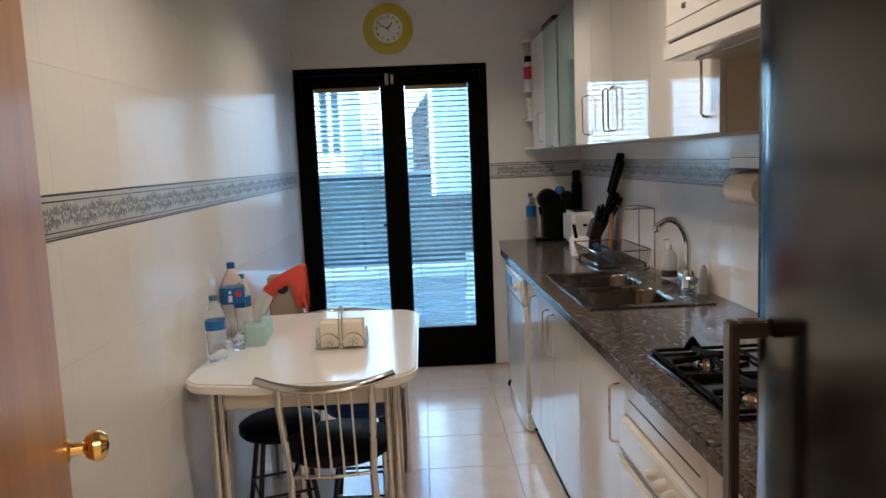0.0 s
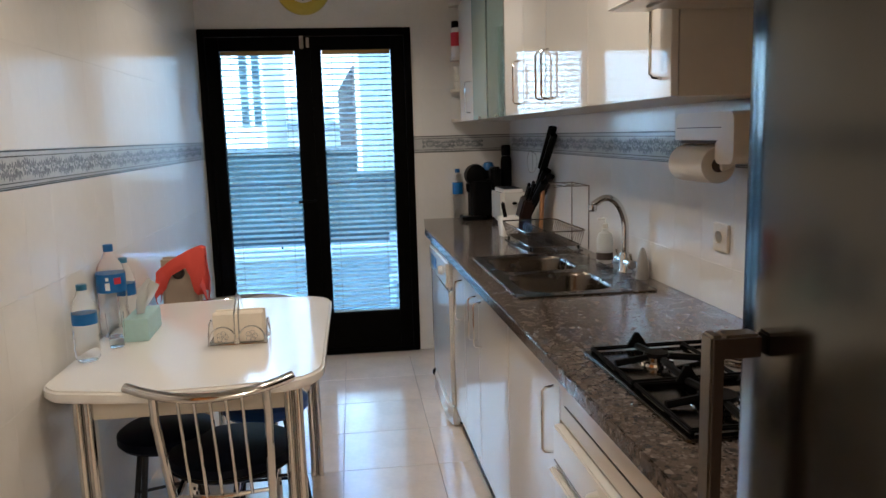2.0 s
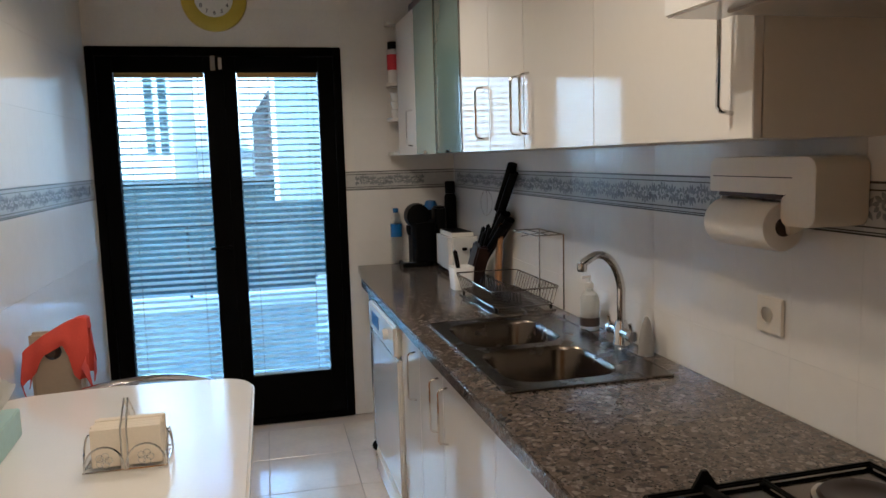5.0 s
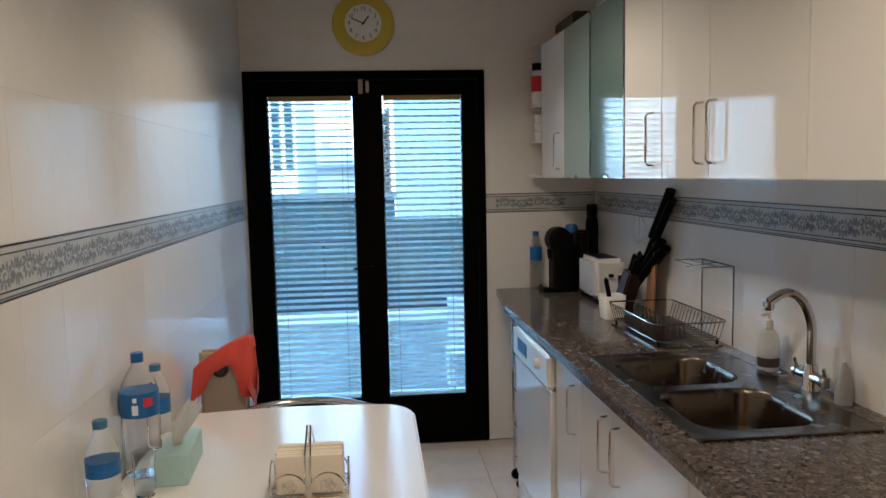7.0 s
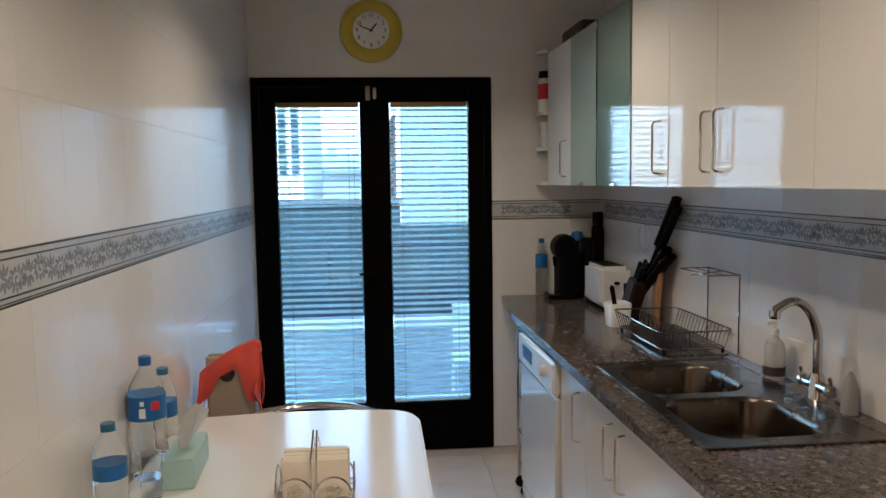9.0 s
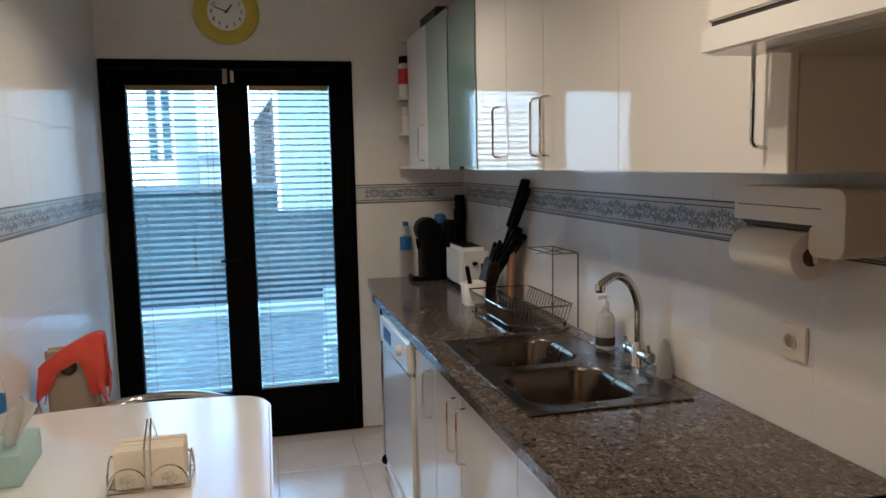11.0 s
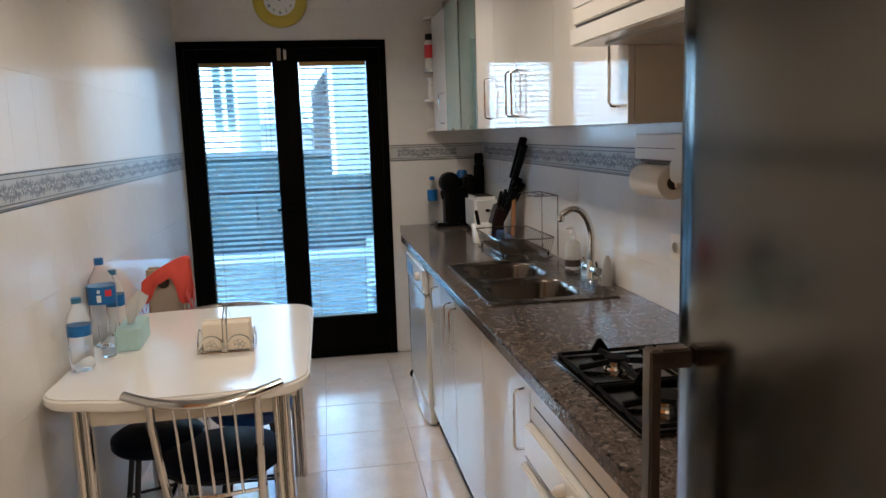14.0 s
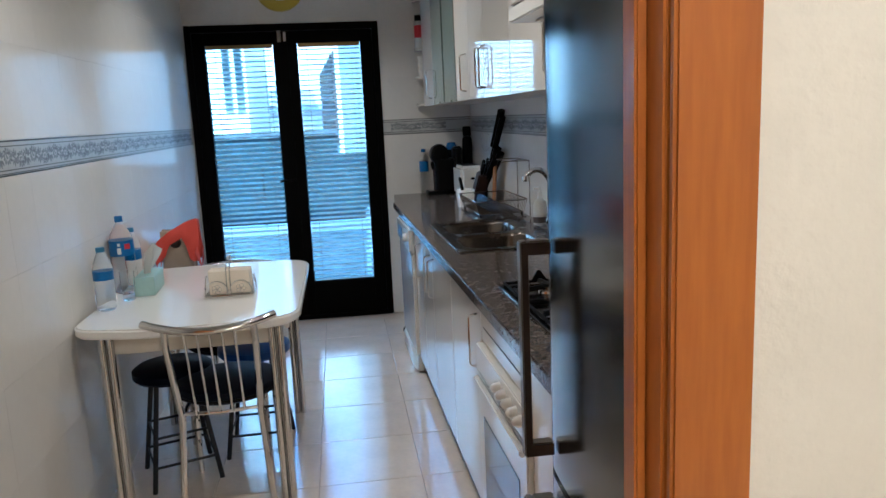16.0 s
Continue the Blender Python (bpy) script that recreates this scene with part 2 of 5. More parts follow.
# near-black blue: the garden wall's shade is put into its colour
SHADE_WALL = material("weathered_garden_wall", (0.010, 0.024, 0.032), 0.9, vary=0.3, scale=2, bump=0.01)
SHUTTER = material("brown_shutter_paint", (0.06, 0.045, 0.04), 0.6, vary=0.2)
FAR_SHADE = material("far_blue_shade", (0.34, 0.40, 0.44), 0.8, vary=0.15)
ROOF_DARK = material("dark_roof_sheet", (0.07, 0.085, 0.10), 0.6, vary=0.2)
RAIL_PAINT = material("black_railing_paint", (0.015, 0.016, 0.018), 0.5)
GROUND = material("street_ground", (0.22, 0.21, 0.20), 0.9, vary=0.2, scale=0.5, bump=0.01)

# ---- mesh helpers ----
RUN = Matrix.Translation((1.3, 3.0, 0)) @ Matrix.Rotation(0.02, 4, "Z") @ Matrix.Translation((-1.3, -3.0, 0))
PLAIN = Matrix.Identity(4)
ORIGIN = {}
frame_of = [PLAIN]


def thing(name, at, label, category, group="", kind=""):
    """An Empty at the base of a thing, under which its parts go."""
    ob = new(name)
    ob.empty_display_size = 0.1
    p = frame_of[0] @ Vector(at)
    ob.location = p
    ORIGIN[ob.name] = p
    return tagged(ob, label, category, group, kind)


def to_mesh(name, bm, mat, smooth):
    me = bpy.data.meshes.new(name)
    if smooth:
        for f in bm.faces:
            f.smooth = True
        for e in bm.edges:
            if len(e.link_faces) == 2 and e.calc_face_angle(0) > 0.6:
                e.smooth = False
    bm.to_mesh(me)
    bm.free()
    for m in mat if isinstance(mat, (list, tuple)) else [mat]:
        me.materials.append(m)
    return me


def part(name, bm, mat, parent=None, label="", smooth=True):
    """Links a bmesh in world metres as one mesh under a thing or a part."""
    org = ORIGIN[parent.name] if parent else Vector((0, 0, 0))
    bm.transform(Matrix.Translation(-org) @ frame_of[0])
    ob = new(name, to_mesh(name, bm, mat, smooth))
    if parent:
        ob.parent = parent
        ORIGIN[ob.name] = org
    if label:
        ob["label"] = label
    return ob


def single(name, bm, mat, label, category, group="", kind="", smooth=True):
    """A thing that is one mesh, with its origin at its base."""
    bm.transform(frame_of[0])
    lo = Vector([min(v.co[i] for v in bm.verts) for i in range(3)])
    hi = Vector([max(v.co[i] for v in bm.verts) for i in range(3)])
    o = Vector(((lo.x + hi.x) / 2, (lo.y + hi.y) / 2, lo.z))
    bm.transform(Matrix.Translation(-o))
    ob = new(name, to_mesh(name, bm, mat, smooth))
    ob.location = o
    ORIGIN[ob.name] = o
    return tagged(ob, label, category, group, kind)


def box(x0, y0, z0, x1, y1, z1, bevel=0.0, seg=2):
    bm = bmesh.new()
    bmesh.ops.create_cube(bm, size=1)
    for v in bm.verts:
        v.co = ((x0 + x1) / 2 + v.co.x * (x1 - x0), (y0 + y1) / 2 + v.co.y * (y1 - y0), (z0 + z1) / 2 + v.co.z * (z1 - z0))
    if bevel:
        bmesh.ops.bevel(bm, geom=list(bm.edges), offset=bevel, segments=seg, affect="EDGES", clamp_overlap=True)
    return bm


def join(*bms):
    out = bms[0]
    for b in bms[1:]:
        me = bpy.data.meshes.new("tmp")
        b.to_mesh(me)
        b.free()
        out.from_mesh(me)
        bpy.data.meshes.remove(me)
    return out


def tube(points, r, seg=10, closed=False, flat=1.0):
    """A round bar along a line of points."""
    pts = [Vector(p) for p in points]
    bm, rings, n = bmesh.new(), [], len(points)
    up = None
    for i, p in enumerate(pts):
        a = pts[(i - 1) % n] if closed or i else p
        b = pts[(i + 1) % n] if closed or i < n - 1 else p
        d = (b - a).normalized()
        if up is None:
            up = Vector((0, 0, 1)) if abs(d.z) < 0.9 else Vector((1, 0, 0))
        side = d.cross(up).normalized()
        up = side.cross(d).normalized()
        rings.append([bm.verts.new(p + r * (math.cos(2 * math.pi * k / seg) * side + flat * math.sin(2 * math.pi * k / seg) * up)) for k in range(seg)])
    for i in range(n if closed else n - 1):
        A, B = rings[i], rings[(i + 1) % n]
        for k in range(seg):
            bm.faces.new((A[k], A[(k + 1) % seg], B[(k + 1) % seg], B[k]))
    if not closed:
        bm.faces.new(list(reversed(rings[0])))
        bm.faces.new(rings[-1])
    bmesh.ops.recalc_face_normals(bm, faces=list(bm.faces))
    return bm


def lathe(profile, cx, cy, seg=24, axis="z", cz=0.0):
    """A turned shape from (radius, height) pairs."""
    bm, rings = bmesh.new(), []
    for r, h in profile:
        ring = []
        for k in range(seg):
            a = 2 * math.pi * k / seg
            u, v = r * math.cos(a), r * math.sin(a)
            co = {"z": (cx + u, cy + v, cz + h), "y": (cx + u, cy + h, cz + v), "x": (cx + h, cy + u, cz + v)}[axis]
            ring.append(bm.verts.new(co))
        rings.append(ring)
    for A, B in zip(rings, rings[1:]):
        for k in range(seg):
            bm.faces.new((A[k], A[(k + 1) % seg], B[(k + 1) % seg], B[k]))
    bm.faces.new(rings[0])
    bm.faces.new(rings[-1])
    bmesh.ops.remove_doubles(bm, verts=list(bm.verts), dist=1e-5)
    bmesh.ops.recalc_face_normals(bm, faces=list(bm.faces))
    return bm


def rounded(x0, y0, x1, y1, r, seg=6):
    pts = []
    for cx, cy, a0 in ((x1 - r, y1 - r, 0), (x0 + r, y1 - r, 90), (x0 + r, y0 + r, 180), (x1 - r, y0 + r, 270)):
        for k in range(seg + 1):
            a = radians(a0 + 90 * k / seg)
            pts.append((cx + r * math.cos(a), cy + r * math.sin(a)))
    return pts


def prism(outline, z0, z1, bevel=0.0, seg=2):
    bm = bmesh.new()
    lo = [bm.verts.new((x, y, z0)) for x, y in outline]
    hi = [bm.verts.new((x, y, z1)) for x, y in outline]
    n = len(outline)
    bm.faces.new(list(reversed(lo)))
    top = bm.faces.new(hi)
    for k in range(n):
        bm.faces.new((lo[k], lo[(k + 1) % n], hi[(k + 1) % n], hi[k]))
    bmesh.ops.recalc_face_normals(bm, faces=list(bm.faces))
    if bevel:
        rim = [e for e in bm.edges if abs(e.verts[0].co.z - e.verts[1].co.z) < 1e-6]
        bmesh.ops.bevel(bm, geom=rim, offset=bevel, segments=seg, affect="EDGES", clamp_overlap=True)
    return bm


def loft(rings):
    bm = bmesh.new()
    vs = [[bm.verts.new(p) for p in ring] for ring in rings]
    for A, B in zip(vs, vs[1:]):
        n = len(A)
        for k in range(n):
            bm.faces.new((A[k], A[(k + 1) % n], B[(k + 1) % n], B[k]))
    bm.faces.new(vs[-1])
    return bm


def arc(cx, cy, r, a0, a1, n=8):
    return [(cx + r * math.cos(radians(a0 + (a1 - a0) * k / n)), cy + r * math.sin(radians(a0 + (a1 - a0) * k / n))) for k in range(n + 1)]


def writing(text, size, depth=0.0006):
    """Letters as a mesh in the xy plane, centred."""
    cu = bpy.data.curves.new("writing", "FONT")
    cu.body, cu.size, cu.extrude, cu.align_x, cu.align_y = text, size, depth, "CENTER", "CENTER"
    ob = new("writing", cu)
    me = bpy.data.meshes.new_from_object(ob.evaluated_get(bpy.context.evaluated_depsgraph_get()))
    bpy.data.objects.remove(ob)
    bpy.data.curves.remove(cu)
    bm = bmesh.new()
    bm.from_mesh(me)
    bpy.data.meshes.remove(me)
    return bm


# ---- setting ----
WEST, EAST, NORTH, SOUTH_IN, SOUTH_OUT, TOP = -0.345, 1.69, 5.61, 0.90, 0.80, 2.66
FR_L, FR_R, FR_T = -0.339, 0.996, 2.14

single("floor", join(box(-1.45, -2.75, -0.12, 2.45, SOUTH_OUT + 0.05, -0.006), box(WEST - 0.15, SOUTH_OUT + 0.05, -0.12, 1.85, NORTH + 0.2, -0.006)), FLOOR_JOINT, "beige glazed tile floor with fine joints", "floor", kind="structure")
floor_ob = bpy.data.objects["floor"]
single("wall_west", box(WEST - 0.15, SOUTH_OUT, 0, WEST - 0.001, NORTH + 0.2, TOP), TILE_JOINT, "white glazed tile wall with patterned border", "wall", kind="structure")
nw = join(box(WEST - 0.001, NORTH + 0.001, 0, FR_L, NORTH + 0.2, TOP), box(FR_L, NORTH + 0.001, FR_T, FR_R, NORTH + 0.2, TOP), box(FR_R, NORTH + 0.001, 0, 1.85, NORTH + 0.2, TOP))
single("wall_north", nw, TILE_JOINT, "white glazed tile wall round the patio door", "wall", kind="structure")
frame_of[0] = RUN
single("wall_east", box(EAST + 0.001, 0.92, 0, EAST + 0.15, NORTH + 0.02, TOP), TILE_JOINT, "white glazed tile wall above granite worktop", "wall", kind="structure")
frame_of[0] = PLAIN
DW_L, DW_R, DW_T = 0.135, 0.972, 2.06
sw = join(box(-1.3, SOUTH_OUT, 0, DW_L - 0.03, SOUTH_IN, TOP), box(DW_L - 0.03, SOUTH_OUT, DW_T + 0.03, DW_R + 0.03, SOUTH_IN, TOP), box(DW_R + 0.03, SOUTH_OUT, 0, 2.3, SOUTH_IN, TOP))
single("wall_south", sw, HALL_PAINT, "cream textured plaster wall with doorway", "wall", kind="structure")
single("wall_hall_west", box(-1.45, -2.6, 0, -1.3, SOUTH_IN, TOP), HALL_PAINT, "cream textured plaster hall wall", "wall", kind="structure")
single("wall_hall_east", box(2.3, -2.6, 0, 2.45, SOUTH_IN, TOP), HALL_PAINT, "cream textured plaster hall wall", "wall", kind="structure")
single("wall_hall_south", box(-1.45, -2.75, 0, 2.45, -2.6, TOP), HALL_PAINT, "cream textured plaster hall wall", "wall", kind="structure")
single("ceiling", box(-1.45, -2.75, TOP, 2.45, NORTH + 0.2, TOP + 0.15), PAINT, "plain white painted ceiling", "ceiling", kind="structure")
single("upper_storeys", box(-5, -5, TOP + 0.16, 7, NORTH + 0.2, 9.5), RENDER_WHITE, "white rendered upper storeys of the house", "house", kind="structure")

# doorway lining and casing
door_frame = thing("door_frame", (DW_L, SOUTH_OUT, 0), "orange varnished wooden door frame and casing", "door frame", kind="structure")
for x0, x1 in ((DW_L - 0.03, DW_L), (DW_R, DW_R + 0.03)):
    part("jamb", box(x0, SOUTH_OUT - 0.002, 0, x1, SOUTH_IN + 0.002, DW_T, 0.003), TRIM_WOOD, door_frame)
part("stop", box(DW_R - 0.014, SOUTH_OUT + 0.035, 0, DW_R - 0.0005, SOUTH_IN - 0.03, DW_T, 0.003), TRIM_WOOD, door_frame)
part("head_jamb", box(DW_L - 0.03, SOUTH_OUT - 0.002, DW_T, DW_R + 0.03, SOUTH_IN + 0.002, DW_T + 0.03, 0.003), TRIM_WOOD, door_frame)
for x0, x1 in ((DW_L - 0.12, DW_L - 0.012), (DW_R + 0.004, DW_R + 0.094)):
    part("casing", box(x0, SOUTH_OUT - 0.018, 0, x1, SOUTH_OUT - 0.003, DW_T + 0.11, 0.004), TRIM_WOOD, door_frame)
part("head_casing", box(DW_L - 0.011, SOUTH_OUT - 0.018, DW_T + 0.012, DW_R + 0.011, SOUTH_OUT - 0.003, DW_T + 0.11, 0.004), TRIM_WOOD, door_frame)

# room door, standing wide open on its hinges
room_door = new("door_1")
room_door.empty_display_size = 0.1
tagged(room_door, "orange wood veneer room door, open, brass knob", "door", kind="structure")
ORIGIN[room_door.name] = Vector((0, 0, 0))
leaf = part("leaf", box(0.002, 0.0, 0.008, 0.826, 0.038, 2.045, 0.002), DOOR_WOOD, room_door)
for sgn, y in ((-1, 0.0), (1, 0.038)):
    part("knob", lathe([(0.001, 0), (0.024, 0.0005 * sgn), (0.024, 0.006 * sgn), (0.013, 0.010 * sgn), (0.010, 0.030 * sgn), (0.022, 0.036 * sgn), (0.029, 0.048 * sgn), (0.028, 0.060 * sgn), (0.018, 0.070 * sgn), (0.001, 0.073 * sgn)], 0.775, y, 20, "y", 1.0), BRASS, leaf, "polished brass knob")
part("latch_plate", box(0.8255, 0.008, 0.93, 0.8285, 0.030, 1.10), BRASS, leaf, "brass latch plate")
for z in (0.25, 1.05, 1.80):
    part("hinge", tube([(0.0, 0.044, z - 0.045), (0.0, 0.044, z + 0.045)], 0.007, 8), BRASS, leaf, "brass hinge")
room_door.matrix_world = pose(DW_L + 0.004, SOUTH_IN + 0.004, 0, 0, 0, 111)

# patio door
patio = thing("door_2", (0.33, NORTH, 0), "black stained wooden double patio door with glass", "patio door", kind="structure")
FY0, FY1 = NORTH - 0.012, NORTH + 0.07
for x0, x1 in ((FR_L, FR_L + 0.045), (FR_R - 0.045, FR_R)):
    part("frame_post", box(x0, FY0, 0, x1, FY1, FR_T, 0.004), BLACK_WOOD, patio)
part("frame_head", box(FR_L + 0.045, FY0, FR_T - 0.05, FR_R - 0.045, FY1, FR_T, 0.004), BLACK_WOOD, patio)
part("threshold", box(FR_L + 0.045, FY0, 0, FR_R - 0.045, FY1, 0.03, 0.004), BLACK_WOOD, patio)
GZ0, GZ1 = 0.285, 2.005
LEAVES = ((FR_L + 0.047, 0.337, -0.21, 0.255), (0.339, FR_R - 0.047, 0.42, 0.865))
for a, b, g0, g1 in LEAVES:
    lf = part("leaf", join(box(a, FY0 + 0.006, 0.032, g0, FY1 - 0.01, FR_T - 0.052, 0.003), box(g1, FY0 + 0.006, 0.032, b, FY1 - 0.01, FR_T - 0.052, 0.003),
                           box(g0, FY0 + 0.008, GZ1, g1, FY1 - 0.01, FR_T - 0.052, 0.003), box(g0, FY0 + 0.008, 0.032, g1, FY1 - 0.01, GZ0, 0.003)), BLACK_WOOD, patio)
    pane = part("pane", box(g0, FY1 - 0.026, GZ0, g1, FY1 - 0.021, GZ1), GLASS, lf, "clear glass pane", smooth=False)
    pane.visible_shadow = False
part("meeting_bead", box(0.318, FY0 - 0.006, 0.035, 0.358, FY0 + 0.005, FR_T - 0.055, 0.004), BLACK_WOOD, patio)
bolt = part("top_bolt", box(0.290, FY0 - 0.008, 2.012, 0.316, FY0 + 0.006, 2.092, 0.003), STEEL, patio, "chrome top bolt")
part("bolt_knob", box(0.332, FY0 - 0.020, 2.018, 0.350, FY0 - 0.006, 2.080, 0.003), HANDLE_STEEL, patio, "chrome bolt cover")
part("latch", box(0.300, FY0 - 0.012, 1.452, 0.345, FY0 - 0.005, 1.462, 0.002), BLACK_WOOD, patio)
part("lever", tube([(0.338, FY0 - 0.006, 1.05), (0.338, FY0 - 0.045, 1.05), (0.325, FY0 - 0.05, 1.05), (0.235, FY0 - 0.05, 1.045)], 0.008, 8), BLACK_WOOD, patio)


def blind(x0, x1):
    ob = thing("venetian_blind", ((x0 + x1) / 2, FY0 + 0.04, GZ0), "white slatted venetian blind, lowered, slats half open", "blind", "blinds on the patio door")
    w0, w1, y = x0 + 0.006, x1 - 0.006, FY0 + 0.030
    part("headrail", box(w0, y - 0.020, GZ1 - 0.026, w1, y + 0.020, GZ1 - 0.002, 0.003), GOLD_RAIL, ob, "bronze headrail")
    part("bottom_rail", box(w0, y - 0.018, GZ0 + 0.004, w1, y + 0.018, GZ0 + 0.018, 0.003), SLAT, ob)
    rng = random.Random(int(x0 * 100) + 7)
    step, z = 0.0355, GZ0 + 0.045
    me = None
    while z < GZ1 - 0.04:
        if me is None:
            bm = bmesh.new()
            prof = [(-0.0165, -0.0015), (-0.0055, 0.0011), (0.0055, 0.0011), (0.0165, -0.0015)]
            rows = []
            for dz in (0.0, -0.0008):
                rows.append([[bm.verts.new((x, py, pz + dz)) for py, pz in prof] for x in (-(w1 - w0) / 2, (w1 - w0) / 2)])
            for k in range(3):
                bm.faces.new((rows[0][0][k], rows[0][1][k], rows[0][1][k + 1], rows[0][0][k + 1]))
                bm.faces.new((rows[1][0][k + 1], rows[1][1][k + 1], rows[1][1][k], rows[1][0][k]))
            for k in (0, 3):
                bm.faces.new((rows[0][0][k], rows[1][0][k], rows[1][1][k], rows[0][1][k]))
            bmesh.ops.recalc_face_normals(bm, faces=list(bm.faces))
            me = to_mesh("slat", bm, SLAT, False)
        s = new("slat", me)
        s.parent = ob
        s.matrix_basis = Matrix.Translation(Vector(((w0 + w1) / 2, y, z)) - ORIGIN[ob.name]) @ pose(0, 0, 0, 20 + rng.uniform(-2.5, 2.5), rng.uniform(-0.08, 0.08), 0)
        z += step
    # cords take a dark colour for their silhouette against the bright panes
    for x in (w0 + 0.06, w1 - 0.06):
        part("ladder_cord", tube([(x, y - 0.0180, GZ0 + 0.018), (x, y - 0.0180, GZ1 - 0.026)], 0.0012, 5), SHUTTER, ob, "ladder cord, backlit darkness put into its colour")
    part("tilt_cord", tube([(w1 - 0.03, y - 0.0225, 1.25), (w1 - 0.03, y - 0.0225, GZ1 - 0.024)], 0.0013, 5), SHUTTER, ob, "tilt cord, backlit darkness put into its colour")


for a, b, g0, g1 in LEAVES:
    blind(g0, g1)

# wall clock
clock = thing("wall_clock", (0.33, NORTH - 0.001, 2.22), "round yellow plastic wall clock with white dial", "clock")
cy = NORTH - 0.001
part("case", lathe([(0.100, -0.032), (0.118, -0.038), (0.150, -0.034), (0.168, -0.020), (0.172, -0.004), (0.165, 0.0)], 0.33, cy, 48, "y", 2.39), YELLOW, clock)
part("dial", lathe([(0.001, -0.0335), (0.098, -0.0335), (0.100, -0.0325)], 0.33, cy, 40, "y", 2.39), CLOCK_FACE, clock, "white dial")
for h in range(1, 13):
    a = radians(90 - 30 * h)
    num = writing(str(h), 0.030)
    num.transform(Matrix.Translation((0.33 + 0.078 * math.cos(a), cy - 0.0345, 2.39 + 0.078 * math.sin(a))) @ Matrix.Rotation(radians(90), 4, "X"))
    part("numeral", num, DARK, clock, "black numeral", smooth=False)
for length, wide, deg in ((0.048, 0.008, -40), (0.070, 0.0055, 69)):
    a = radians(90 + deg)
    d = Vector((math.cos(a), 0, math.sin(a)))
    p = Vector((0.33, cy - 0.0365, 2.39))
    part("hand", tube([p - 0.012 * d, p + length * d], wide / 2, 6), DARK, clock, "black clock hand")

# ---- right-hand run: base units, worktop, wall units ----
frame_of[0] = RUN
CX0, DX = 1.045, 1.068
Y_NEAR = 1.53


def handle(z0, z1, y, x, parent):
    """An upright chrome bow handle."""
    part("handle", tube([(x, y, z0), (x - 0.024, y, z0 + 0.004), (x - 0.030, y, z0 + 0.012), (x - 0.030, y, z1 - 0.012), (x - 0.024, y, z1 - 0.004), (x, y, z1)], 0.0042, 8), CHROME, parent, "slim chrome bow handle")


def base_unit(y0, y1, doors, high=0.858):
    ob = thing("base_cabinet", (1.38, (y0 + y1) / 2, 0), "cream high-gloss lacquered base cabinet under granite worktop", "cabinet", "base cabinets")
    part("body", box(DX + 0.02, y0 + 0.001, 0.1, EAST - 0.004, y1 - 0.001, high), CARCASS, ob)
    for a, b, hy in doors:
        d = part("door", box(DX, a + 0.0015, 0.105, DX + 0.018, b - 0.0015, 0.852, 0.002), GLOSS, ob)
        if hy:
            handle(0.625, 0.805, hy, DX, d)


base_unit(3.86, 4.18, [(3.86, 4.18, 3.92)], 0.72)
base_unit(3.00, 3.86, [(3.52, 3.86, 3.575), (3.00, 3.52, 3.465)], 0.72)
base_unit(2.42, 3.00, [(2.42, 3.00, 2.475)])
plinth = thing("plinth", (1.12, 3.3, 0), "cream plinth under the base cabinets with dark floor seal", "plinth", kind="structure")
part("board", box(1.105, Y_NEAR, 0.012, 1.12, 4.18, 0.10), GLOSS, plinth)
part("seal", box(1.100, Y_NEAR, 0.0, 1.12, 4.18, 0.012), PLINTH_SEAL, plinth, "dark rubber seal")

# dishwasher
dw = thing("dishwasher", (1.37, 4.52, 0), "white freestanding dishwasher under the worktop end", "dishwasher")
part("body", box(DX + 0.01, 4.19, 0.03, EAST - 0.03, 4.85, 0.85, 0.004), WHITE, dw)
part("door", box(DX - 0.018, 4.193, 0.11, DX + 0.009, 4.847, 0.70, 0.008), WHITE, dw)
cp = part("control_panel", box(DX - 0.030, 4.193, 0.705, DX + 0.009, 4.847, 0.845, 0.012), WHITE, dw)
part("display", box(DX - 0.0325, 4.56, 0.745, DX - 0.029, 4.74, 0.805, 0.003), BLUE_CAP, cp, "dark blue display")
part("dial", lathe([(0.001, -0.022), (0.020, -0.022), (0.024, 0.0), (0.001, 0.001)], DX - 0.030, 4.34, 20, "x", 0.78), WHITE, cp)
part("kick_plate", prism([(DX - 0.012, 4.20), (DX - 0.03, 4.28), (DX - 0.03, 4.76), (DX - 0.012, 4.84), (DX + 0.02, 4.84), (DX + 0.02, 4.20)], 0.012, 0.105, 0.004), WHITE, dw)
for y in (4.25, 4.79):
    part("foot", lathe([(0.02, 0), (0.02, 0.01), (0.01, 0.012), (0.01, 0.03)], DX + 0.05, y, 12), DARK, dw)

# pull-out wire bottle rack at the end of the run
br = thing("bottle_rack", (1.3, 4.95, 0), "narrow pull-out chrome wire bottle rack with castors", "rack")
for x in (1.075, 1.60):
    for y in (4.885, 5.03):
        part("upright", tube([(x, y, 0.06), (x, y, 0.84)], 0.006, 8), CHROME, br)
for z in (0.12, 0.30, 0.48, 0.66, 0.80):
    bars = [tube([(1.075, 4.885, z), (1.075, 5.03, z), (1.60, 5.03, z), (1.60, 4.885, z)], 0.004, 6, True)]
    bars += [tube([(1.075, 4.885 + d, z), (1.60, 4.885 + d, z)], 0.0025, 6) for d in (0.05, 0.1)]
    part("shelf", join(*bars), CHROME, br)
for x in (1.085, 1.59):
    for y in (4.895, 5.02):
        part("castor", lathe([(0.001, -0.012), (0.026, -0.010), (0.030, 0.0), (0.026, 0.010), (0.001, 0.012)], x, y, 14, "y", 0.030), DARK, br)
